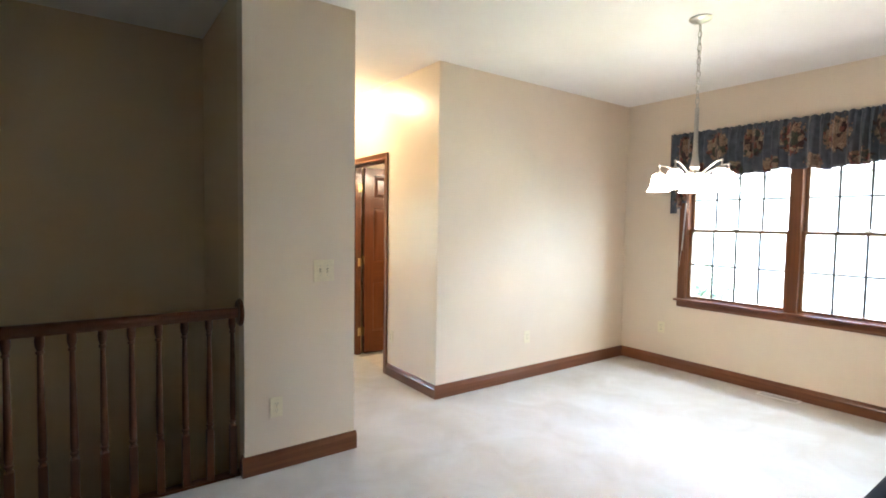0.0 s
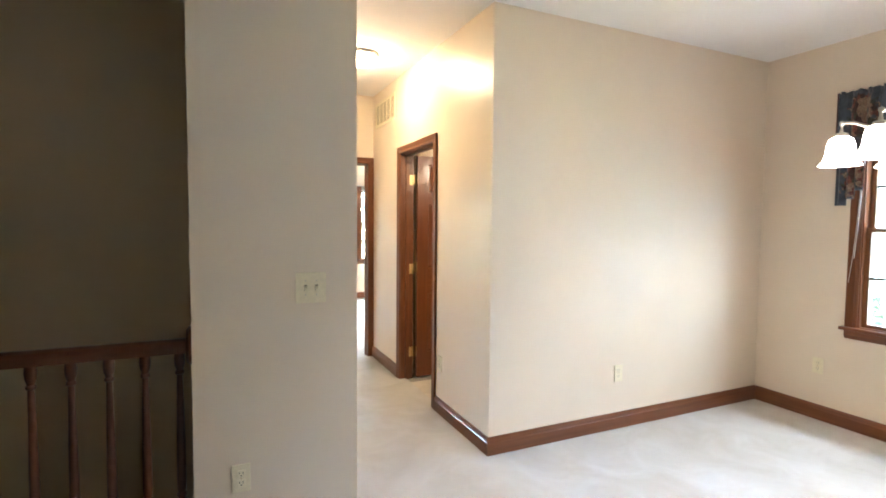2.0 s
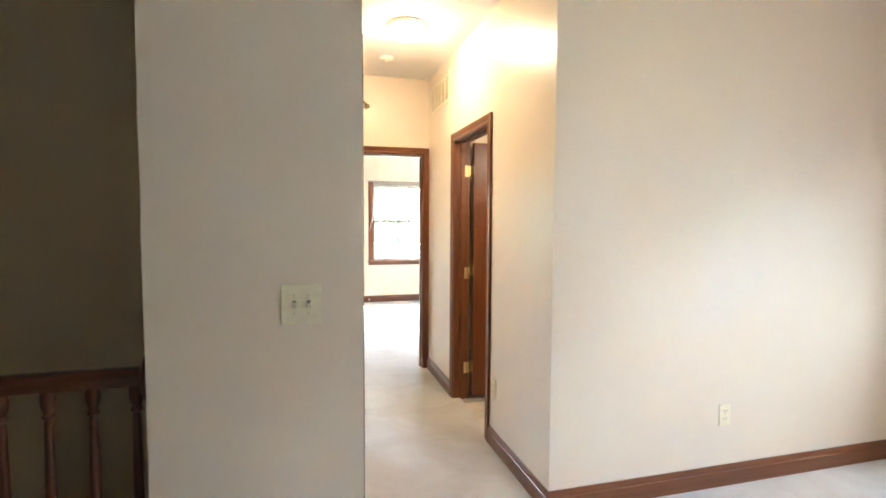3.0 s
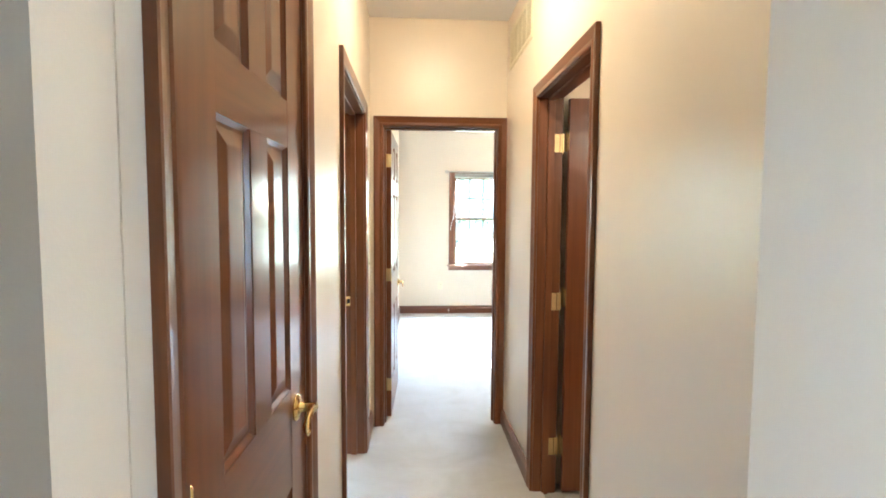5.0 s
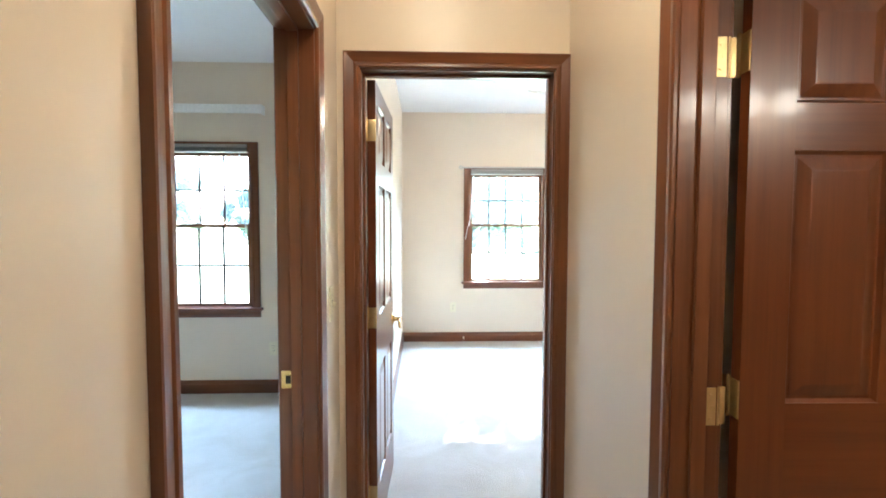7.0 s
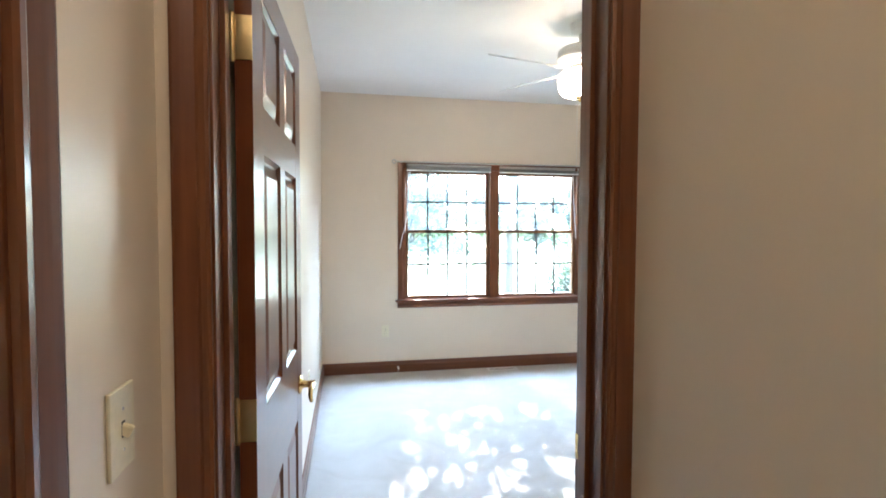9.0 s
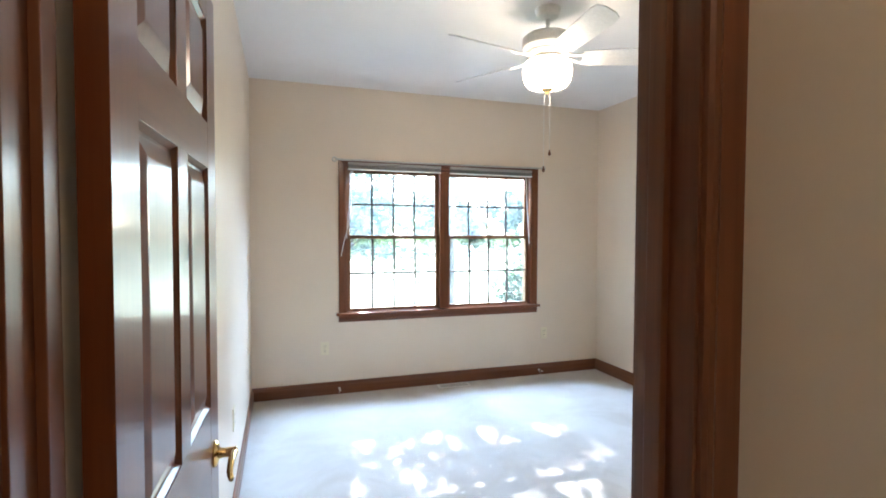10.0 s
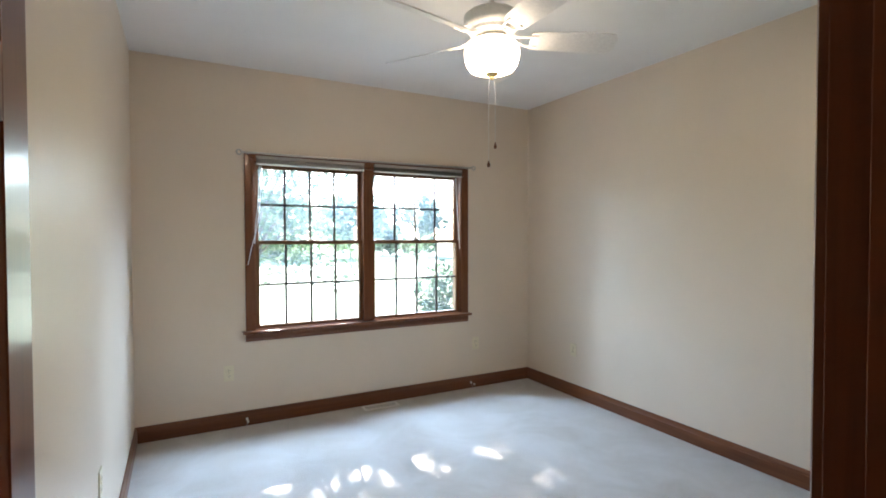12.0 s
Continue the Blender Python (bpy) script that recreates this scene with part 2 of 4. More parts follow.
sash_wood = {a: wood("sash_wood_" + a, (0.10, 0.038, 0.014), (0.28, 0.125, 0.048), a, 0.35, 0.2) for a in "xyz"}
muntin_mat = plain("dark_grille", (0.055, 0.040, 0.032), 0.45)
brass = plain("polished_brass", (0.72, 0.52, 0.22), 0.2, 1.0)
old_brass = plain("tarnished_brass", (0.66, 0.50, 0.25), 0.40, 1.0)
nickel = plain("brushed_nickel", (0.52, 0.50, 0.46), 0.32, 1.0)
white_metal = plain("white_enamel", (0.78, 0.77, 0.74), 0.35)
ivory = plain("ivory_plastic", (0.75, 0.675, 0.48), 0.35)
white_plastic = plain("white_plastic", (0.73, 0.70, 0.64), 0.4)
dark_slot = plain("dark_slot", (0.03, 0.028, 0.025), 0.6)
grille_dark = plain("grille_shadow_tan", (0.20, 0.18, 0.15), 0.7)
blind_mat = plain("grey_blind", (0.36, 0.335, 0.30), 0.5)
dark_blind = plain("dark_olive_blind", (0.13, 0.13, 0.11), 0.5)
cord_mat = plain("white_cord", (0.72, 0.70, 0.66), 0.7)
tile_mat = plain("beige_floor_tile", (0.56, 0.49, 0.40), 0.3, 0.0, 9.0, 0.12)
grout_mat = plain("grout", (0.33, 0.30, 0.26), 0.9)
counter_mat = plain("dark_slate_laminate", (0.012, 0.013, 0.020), 0.7, 0.0, 160.0, 0.3, 0.1, 0.12)
siding_mat = paint("white_siding_paint", (0.78, 0.78, 0.77), 0.55, 0.3)
roof_mat = plain("grey_shingle", (0.10, 0.095, 0.09), 0.9, 0.0, 20.0, 0.3)
pane_mat = pane_material("window_glass")
fabric = fabric_material("floral_cotton")
shade_glow = glow("lit_frosted_shade", (1.0, 0.89, 0.75), 0.52)
bulb_glow = glow("lit_bulb", (1.0, 0.86, 0.68), 2.6)
dome_glow = glow("lit_frosted_dome", (1.0, 0.80, 0.51), 2.4)
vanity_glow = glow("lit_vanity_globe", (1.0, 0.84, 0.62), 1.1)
bowl_glow = glow("lit_frosted_bowl", (1.0, 0.78, 0.52), 1.25)
bark = plain("bark", (0.09, 0.065, 0.045), 0.9, 0.0, 14.0, 0.35, 0.8)
leaves = leaf_material("tree_leaves", (0.055, 0.082, 0.042), (0.095, 0.132, 0.068))
far_leaves = leaf_material("far_foliage", (0.066, 0.098, 0.062), (0.105, 0.140, 0.088))


def grass_material():
    m, ns, ln, b = mat("lawn")
    v = coords(ns, ln)
    n1 = node(ns, "ShaderNodeTexNoise", Scale=0.25, Detail=6.0)
    n2 = node(ns, "ShaderNodeTexNoise", Scale=35.0, Detail=4.0)
    for n in (n1, n2):
        ln.new(v, n.inputs["Vector"])
    add = ns.new("ShaderNodeMath")
    add.operation = 'MULTIPLY_ADD'
    ln.new(n2.outputs[0], add.inputs[0])
    add.inputs[1].default_value = 0.5
    ln.new(n1.outputs[0], add.inputs[2])
    r = ramp(ns, ((0.4, (0.06, 0.085, 0.035)), (1.0, (0.15, 0.17, 0.085))))
    ln.new(add.outputs[0], r.inputs[0])
    ln.new(r.outputs[0], b.inputs["Base Color"])
    b.inputs["Roughness"].default_value = 0.9
    bump(ns, ln, b, n2.outputs[0], 0.6, 0.03)
    return m


lawn_mat = grass_material()


# ---- building blocks ----
def box(bm, x0, x1, y0, y1, z0, z1, bevel=0.0):
    m = Matrix.Translation(((x0 + x1) / 2, (y0 + y1) / 2, (z0 + z1) / 2)) @ Matrix.Diagonal((abs(x1 - x0), abs(y1 - y0), abs(z1 - z0), 1))
    made = bmesh.ops.create_cube(bm, size=1, matrix=m)["verts"]
    if bevel:
        edges = list({e for v in made for e in v.link_edges})
        bmesh.ops.bevel(bm, geom=edges, offset=bevel, segments=2, affect='EDGES', profile=0.6)


def mesh_of(bm, name, material, smooth=False):
    me = bpy.data.meshes.new(name)
    bmesh.ops.recalc_face_normals(bm, faces=bm.faces)
    bm.to_mesh(me)
    bm.free()
    if smooth:
        for p in me.polygons:
            p.use_smooth = True
        me.set_sharp_from_angle(angle=radians(38))
    me.materials.append(material)
    return me


def part(name, bm, material, parent=None, label="", smooth=False):
    ob = new(name, mesh_of(bm, name, material, smooth))
    if parent is not None:
        ob.parent = parent
    if label:
        ob["label"] = label
    return ob


def thing(name, label, category, m=None, group="", kind=""):
    ob = new(name)
    ob.empty_display_size = 0.1
    if m is not None:
        ob.matrix_world = m
    return tagged(ob, label, category, group, kind)


def block(name, material, parent, x0, x1, y0, y1, z0, z1, bevel=0.0, label=""):
    bm = bmesh.new()
    box(bm, x0, x1, y0, y1, z0, z1, bevel)
    return part(name, bm, material, parent, label)


def lathe(bm, profile, segments=24, at=(0, 0, 0), axis='z'):
    """Turn a profile of (radius, height) about an axis through at."""
    rings = []
    for r, h in profile:
        ring = []
        for i in range(segments):
            a = 2 * math.pi * i / segments
            p = (r * math.cos(a), r * math.sin(a), h)
            if axis == 'x':
                p = (h, p[0], p[1])
            elif axis == 'y':
                p = (p[0], h, p[1])
            ring.append(bm.verts.new(Vector(at) + Vector(p)))
        rings.append(ring)
    for a, c in zip(rings, rings[1:]):
        for i in range(segments):
            j = (i + 1) % segments
            bm.faces.new((a[i], a[j], c[j], c[i]))
    for ring, (r, h) in ((rings[0], profile[0]), (rings[-1], profile[-1])):
        if r > 1e-5:
            bm.faces.new(ring)


def tube(bm, points, radius, segments=10):
    """A round bar along points; radius is one number or one for each point."""
    pts = [Vector(p) for p in points]
    rings = []
    side = None
    for i, p in enumerate(pts):
        d = (pts[min(i + 1, len(pts) - 1)] - pts[max(i - 1, 0)]).normalized()
        if side is None:
            side = d.orthogonal().normalized()
        side = (side - d * side.dot(d)).normalized()
        up = d.cross(side)
        r = radius[i] if isinstance(radius, (list, tuple)) else radius
        rings.append([bm.verts.new(p + (side * math.cos(2 * math.pi * k / segments) + up * math.sin(2 * math.pi * k / segments)) * r) for k in range(segments)])
    for a, c in zip(rings, rings[1:]):
        for i in range(segments):
            j = (i + 1) % segments
            bm.faces.new((a[i], a[j], c[j], c[i]))
    bm.faces.new(rings[0])
    bm.faces.new(rings[-1])


def extrude_profile(bm, profile, place, ends):
    """Sweep closed profile points (a, b) from ends[0] to ends[1]; place(a, b, end) gives the world point."""
    first = [bm.verts.new(place(a, b, ends[0])) for a, b in profile]
    last = [bm.verts.new(place(a, b, ends[1])) for a, b in profile]
    n = len(profile)
    for i in range(n):
        j = (i + 1) % n
        bm.faces.new((first[i], first[j], last[j], last[i]))
    bm.faces.new(first)
    bm.faces.new(last)


def wall(name, label, axis, a0, a1, u0, u1, z0, z1, openings=(), material=None):
    """A wall whose thickness runs a0..a1 along axis ('x' or 'y') and whose length runs u0..u1, with openings (u0, u1, z0, z1) cut through."""
    us = sorted({u0, u1, *(o[i] for o in openings for i in (0, 1))})
    zs = sorted({z0, z1, *(o[i] for o in openings for i in (2, 3))})

    def solid(i, k):
        if not (0 <= i < len(us) - 1 and 0 <= k < len(zs) - 1):
            return False
        u, z = (us[i] + us[i + 1]) / 2, (zs[k] + zs[k + 1]) / 2
        return not any(o[0] < u < o[1] and o[2] < z < o[3] for o in openings)

    bm = bmesh.new()
    cache = {}

    def v(a, u, z):
        key = (a, u, z)
        if key not in cache:
            cache[key] = bm.verts.new((a, u, z) if axis == 'x' else (u, a, z))
        return cache[key]

    for i in range(len(us) - 1):
        for k in range(len(zs) - 1):
            if not solid(i, k):
                continue
            ua, ub, za, zb = us[i], us[i + 1], zs[k], zs[k + 1]
            for a in (a0, a1):
                bm.faces.new((v(a, ua, za), v(a, ub, za), v(a, ub, zb), v(a, ua, zb)))
            if not solid(i - 1, k):
                bm.faces.new((v(a0, ua, za), v(a1, ua, za), v(a1, ua, zb), v(a0, ua, zb)))
            if not solid(i + 1, k):
                bm.faces.new((v(a0, ub, za), v(a1, ub, za), v(a1, ub, zb), v(a0, ub, zb)))
            if not solid(i, k - 1):
                bm.faces.new((v(a0, ua, za), v(a1, ua, za), v(a1, ub, za), v(a0, ub, za)))
            if not solid(i, k + 1):
                bm.faces.new((v(a0, ua, zb), v(a1, ua, zb), v(a1, ub, zb), v(a0, ub, zb)))
    ob = part(name, bm, material or wall_paint)
    return tagged(ob, label, "wall", kind="structure")


def slab(name, label, category, material, x0, x1, y0, y1, z0, z1):
    ob = block(name, material, None, x0, x1, y0, y1, z0, z1)
    return tagged(ob, label, category, kind="structure")


# ---- the large structure ----
H = 2.745
LOW = -2.75
WEST, SOUTH = -3.0, -3.2
beige = "smooth beige painted wall"
wall("wall_dining_east", beige + " with a wide window", 'x', 4.545, 4.71, SOUTH, 2.985, -0.3, H, [(0.4355, 2.3005, 0.735, 2.045)])
wall("wall_dining_north", beige + " between dining area and hall", 'y', 2.985, 3.10, 2.13, 4.71, -0.3, H)
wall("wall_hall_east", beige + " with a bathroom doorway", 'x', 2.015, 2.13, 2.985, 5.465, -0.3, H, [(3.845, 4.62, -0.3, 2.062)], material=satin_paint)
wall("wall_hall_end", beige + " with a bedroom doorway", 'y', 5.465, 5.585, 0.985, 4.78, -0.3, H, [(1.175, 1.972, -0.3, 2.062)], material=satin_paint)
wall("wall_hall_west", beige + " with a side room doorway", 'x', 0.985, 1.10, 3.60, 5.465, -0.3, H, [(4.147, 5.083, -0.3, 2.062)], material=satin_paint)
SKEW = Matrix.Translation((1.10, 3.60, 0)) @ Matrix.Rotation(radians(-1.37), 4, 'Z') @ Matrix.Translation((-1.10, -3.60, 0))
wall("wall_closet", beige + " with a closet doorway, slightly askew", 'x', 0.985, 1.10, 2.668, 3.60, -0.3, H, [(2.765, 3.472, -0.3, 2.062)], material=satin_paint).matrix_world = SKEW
wall("wall_stub", beige + " beside the stair railing", 'y', 2.553, 2.668, 0.41, 1.0755, LOW, H)
# these two walls carry the stairwell's shade in their paint colour
wall("wall_stair_east", "smooth painted wall in the dim stairwell, shade toned into its colour", 'x', 0.41, 0.525, 2.668, 3.65, LOW, H, (), stair_shade_paint)
wall("wall_stair_north", "smooth painted wall at the back of the stairwell, shade toned into its colour", 'y', 3.65, 3.765, WEST, 0.985, LOW, H, (), stair_shade_paint)
wall("wall_west", beige + " closing the living room", 'x', WEST - 0.15, WEST, SOUTH, 3.70, LOW, H)
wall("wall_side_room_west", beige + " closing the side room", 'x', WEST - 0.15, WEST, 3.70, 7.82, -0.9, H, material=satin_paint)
wall("wall_south", beige + " behind the living room", 'y', SOUTH - 0.15, SOUTH, WEST - 0.15, 4.71, -0.3, H)
wall("wall_bath_east", beige + " closing the bathroom", 'x', 4.545, 4.71, 3.10, 5.465, -0.3, H)
wall("wall_bath_north", beige + " behind the open bathroom door", 'y', 4.70, 4.80, 2.13, 4.545, -0.3, H)
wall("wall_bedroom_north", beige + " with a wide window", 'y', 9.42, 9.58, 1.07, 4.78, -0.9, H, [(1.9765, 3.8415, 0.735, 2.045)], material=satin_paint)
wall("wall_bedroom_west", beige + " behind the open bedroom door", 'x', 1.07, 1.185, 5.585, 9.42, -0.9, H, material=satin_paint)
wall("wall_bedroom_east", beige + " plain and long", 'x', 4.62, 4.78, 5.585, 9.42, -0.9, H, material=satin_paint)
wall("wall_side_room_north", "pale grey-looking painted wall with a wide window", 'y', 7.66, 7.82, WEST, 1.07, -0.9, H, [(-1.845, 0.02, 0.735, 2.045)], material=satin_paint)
wall("wall_stair_south", "painted wall under the landing edge", 'y', 2.50, 2.60, WEST, 0.41, LOW, -0.25)

for nm, x0, x1, y0, y1 in (("floor_living", WEST, 4.545, SOUTH, 2.553), ("floor_dining", 1.04, 4.545, 2.553, 2.985), ("floor_landing", WEST, 0.41, 2.553, 2.66),
                           ("floor_closet", 0.41, 1.04, 2.553, 3.70), ("floor_hall", 1.04, 2.07, 2.985, 5.525), ("floor_bedroom", 1.04, 4.62, 5.525, 9.42),
                           ("floor_side_room", WEST, 1.04, 3.70, 7.66)):
    slab(nm, "cream cut-pile wall-to-wall carpet", "floor", carpet, x0, x1, y0, y1, -0.25, 0.010)
slab("floor_stair_bottom", "dark lower landing carpet", "floor", carpet, WEST, 0.41, 2.60, 3.65, LOW - 0.1, LOW)
for nm, x0, x1, y0, y1 in (("ceiling_living", WEST - 0.15, 4.71, SOUTH - 0.15, 3.04), ("ceiling_hall", WEST - 0.15, 2.07, 3.04, 5.525), ("ceiling_bath", 2.07, 4.78, 3.04, 5.525),
                           ("ceiling_bedroom", 1.127, 4.78, 5.525, 9.58), ("ceiling_side_room", WEST - 0.15, 1.127, 5.525, 7.82)):
    slab(nm, "flat matt white painted ceiling", "ceiling", ceiling_paint, x0, x1, y0, y1, H, H + 0.12)

# bathroom floor: tiles on a grout bed
bath = slab("floor_bath", "beige ceramic tiled bathroom floor", "floor", grout_mat, 2.07, 4.545, 2.985, 5.525, -0.25, -0.004)
bm = bmesh.new()
box(bm, -0.148, 0.148, -0.148, 0.148, -0.004, 0.004, 0.0015)
tile_mesh = mesh_of(bm, "tile", tile_mat)
for i in range(8):
    for k in range(8):
        x, y = 2.222 + 0.302 * i, 3.14 + 0.302 * k
        if x + 0.148 < 4.545 and y + 0.148 < 4.70:
            t_ob = new("tile", tile_mesh)
            t_ob.location = (x, y, 0.0)
            t_ob.parent = bath


# ---- skirting ----
BASE = [(0.0, 0.0), (0.016, 0.0), (0.016, 0.088), (0.0125, 0.094), (0.0125, 0.102), (0.006, 0.122), (0.0, 0.122)]


def skirting(axis, at, normal, u0, u1):
    """A baseboard on the wall face at, standing out along normal (+1 or -1), from u0 to u1."""
    bm = bmesh.new()
    if axis == 'x':
        extrude_profile(bm, BASE, lambda a, b, e: (at + normal * a, e, b), (u0, u1))
    else:
        extrude_profile(bm, BASE, lambda a, b, e: (e, at + normal * a, b), (u0, u1))
    tagged(part("baseboard", bm, trim['y' if axis == 'x' else 'x']), "brown stained wooden baseboard along the carpet", "baseboard", kind="structure")


for args in (('x', 4.545, -1, SOUTH, 2.969), ('y', 2.985, -1, 1.999, 4.545), ('x', 2.015, -1, 2.985, 3.795), ('x', 2.015, -1, 4.669, 5.465),
             ('y', 2.553, -1, 0.394, 1.0915), ('x', 1.0755, 1, 2.553, 2.715), ('x', 1.10, 1, 3.522, 4.098), ('x', 1.10, 1, 5.133, 5.465),
             ('x', 0.41, -1, 2.553, 2.60), ('y', 9.42, -1, 1.185, 4.62), ('x', 1.185, 1, 5.585, 9.404), ('x', 4.62, -1, 5.585, 9.404), ('y', 5.585, 1, 2.04, 4.604),
             ('y', 7.66, -1, WEST, 1.07), ('x', 1.07, -1, 5.465, 7.644), ('x', WEST, 1, 3.765, 7.644), ('x', WEST, 1, SOUTH, 2.50), ('y', SOUTH, 1, WEST, 4.529)):
    skirting(*args)


# ---- doorways: jambs, stops and mitred casings ----
CASE = [(0.0, 0.0), (0.0, 0.009), (0.006, 0.013), (0.016, 0.0125), (0.022, 0.010), (0.044, 0.0155), (0.056, 0.018), (0.061, 0.017), (0.061, 0.0)]


def doorway(name, label, axis, a0, a1, u0, u1, top, stop_at, sides=(1, 1)):
    """Wooden lining of a doorway. a0..a1: the wall's faces; u0..u1: the clear opening; stop_at: where the stop stands in the thickness."""
    t = thing(name, label, "door frame", kind="structure")

    def w(a, u, z):
        return Vector((a, u, z)) if axis == 'x' else Vector((u, a, z))

    def bar(nm, grain, a, b, u, v, z, zz, bev=0.0015):
        p, q = w(a, u, z), w(b, v, zz)
        return block(nm, trim[grain], t, min(p.x, q.x), max(p.x, q.x), min(p.y, q.y), max(p.y, q.y), z, zz, bev)

    along = 'y' if axis == 'x' else 'x'
    bar("jamb", 'z', a0 + 0.0005, a1 - 0.0005, u0 - 0.0165, u0, 0.0, top)
    bar("jamb", 'z', a0 + 0.0005, a1 - 0.0005, u1, u1 + 0.0165, 0.0, top)
    bar("head_jamb", along, a0 + 0.0005, a1 - 0.0005, u0 - 0.0165, u1 + 0.0165, top, top + 0.017)
    s0, s1 = stop_at - 0.017, stop_at + 0.017
    bar("stop", 'z', s0, s1, u0, u0 + 0.011, 0.0, top - 0.011)
    bar("stop", 'z', s0, s1, u1 - 0.011, u1, 0.0, top - 0.011)
    bar("stop", along, s0, s1, u0, u1, top - 0.011, top)
    for on, face, sign in ((sides[0], a0, -1), (sides[1], a1, 1)):
        if not on:
            continue
        r = 0.005
        for u, way in ((u0 - r, -1), (u1 + r, 1)):
            bm = bmesh.new()
            extrude_profile(bm, CASE, lambda c, d, e, u=u, way=way: w(face + sign * d, u + way * c, e * (top + r + c)), (0.0, 1.0))
            part("casing", bm, trim['z'], t)
        bm = bmesh.new()
        extrude_profile(bm, CASE, lambda c, d, e: w(face + sign * d, (u0 - r - c) if e == 0 else (u1 + r + c), top + r + c), (0, 1))
        part("head_casing", bm, trim[along], t)
    return t


TOP = 2.043
doorway("door_frame_bath", "brown stained wooden casing round the bathroom doorway", 'x', 2.015, 2.13, 3.863, 4.603, TOP, 2.078)
doorway("door_frame_bedroom", "brown stained wooden casing round the bedroom doorway", 'y', 5.465, 5.585, 1.193, 1.954, TOP, 5.533)
doorway("door_frame_closet", "brown stained wooden casing round the closet doorway", 'x', 0.985, 1.10, 2.783, 3.455, TOP, 1.047, (0, 1)).matrix_world = SKEW
doorway("door_frame_side_room", "brown stained wooden casing round an open doorway", 'x', 0.985, 1.10, 4.165, 5.066, TOP, 1.035)

# ---- doors ----
def hinge(parent, x, y, z):
    """A brass butt hinge: two leaves and a knuckle with ball tips, at the hinge edge of a door."""
    bm = bmesh.new()
    box(bm, x, x + 0.0025, y - 0.036, y - 0.002, z - 0.045, z + 0.045, 0.0008)
    box(bm, x - 0.003, x - 0.0005, y + 0.002, y + 0.036, z - 0.045, z + 0.045, 0.0008)
    lathe(bm, [(0.0, -0.052), (0.004, -0.050), (0.006, -0.045), (0.006, 0.045), (0.004, 0.050), (0.0, 0.052)], 10, (x, y + 0.003, z))
    return part("hinge", bm, old_brass, parent, "tarnished brass hinge", True)


def lever(parent, x, z, side, depth):
    """A brass lever handle on a round rose, on the door face at y = side * depth, pointing back over the leaf, its end curled down."""
    bm = bmesh.new()
    s = side
    lathe(bm, [(0.0, 0.0), (0.033, 0.0), (0.033, s * 0.004), (0.028, s * 0.009), (0.015, s * 0.012), (0.012, s * 0.020), (0.012, s * 0.048), (0.015, s * 0.052), (0.0, s * 0.056)], 20, (x, s * depth, z), 'y')
    y = s * (depth + 0.047)
    pts = [(x, y, z), (x - 0.03, y, z + 0.003), (x - 0.055, y, z + 0.003), (x - 0.076, y, z - 0.002), (x - 0.090, y, z - 0.011), (x - 0.094, y + s * 0.002, z - 0.022), (x - 0.088, y + s * 0.003, z - 0.030), (x - 0.080, y + s * 0.003, z - 0.028)]
    tube(bm, pts, [0.010, 0.0085, 0.008, 0.0075, 0.0075, 0.0065, 0.006, 0.006], 10)
    return part("lever_handle", bm, brass, parent, "polished brass lever handle", True)


def panel_door(name, label, width, m, handles=(1, -1), hinges=True, knuckle=1, grip=0.880, st=0.108, ms=0.082, backset=0.066):
    """A six-panel door: hinge edge at x = 0, leaf along +x, thickness about y = 0, foot at z = 0."""
    h, th = 2.024, 0.0175
    d = thing(name, label, "door", m)
    rails = ((0.0, 0.235), (0.768, 1.012), (1.593, 1.700), (1.945, h))
    for x0, x1 in ((0.0, st), (width - st, width)):
        block("stile", doorwood['z'], d, x0, x1, -th, th, 0.0, h, 0.0008)
    for z0, z1 in rails:
        block("rail", doorwood['x'], d, st, width - st, -th + 0.0003, th - 0.0003, z0, z1, 0.0006)
    xm = width / 2
    for (a, z0), (z1, b) in zip(rails, rails[1:]):
        block("mullion", doorwood['z'], d, xm - ms / 2, xm + ms / 2, -th + 0.0003, th - 0.0003, z0, z1, 0.0006)
        for x0, x1 in ((st, xm - ms / 2), (xm + ms / 2, width - st)):
            bm = bmesh.new()
            loops = []
            for inset, y in ((0.0, th - 0.003), (0.008, th - 0.011), (0.014, th - 0.011), (0.042, th - 0.002), (0.046, th - 0.0015)):
                for s in (1, -1):
                    loops.append([bm.verts.new(p) for p in ((x0 + inset, s * y, z0 + inset), (x1 - inset, s * y, z0 + inset), (x1 - inset, s * y, z1 - inset), (x0 + inset, s * y, z1 - inset))])
            for s in (0, 1):
                ls = loops[s::2]
                for p, q in zip(ls, ls[1:]):
                    for i in range(4):
                        j = (i + 1) % 4
                        bm.faces.new((p[i], p[j], q[j], q[i]))
                bm.faces.new(ls[-1])
            for i in range(4):
                j = (i + 1) % 4
                bm.faces.new((loops[0][i], loops[0][j], loops[1][j], loops[1][i]))
            part("panel", bm, doorwood['z'], d, "raised panel")
    for s in handles:
        lever(d, width - backset, grip, s, th)
    bm = bmesh.new()
    box(bm, width - 0.0005, width + 0.0012, -0.0125, 0.0125, grip - 0.03, grip + 0.03, 0.0005)
    part("latch_plate", bm, brass, d, "brass latch plate")
    if hinges:
        for z in (0.235, 1.02, 1.815):
            hinge(d, -0.004, knuckle * 0.0175, z)
    return d


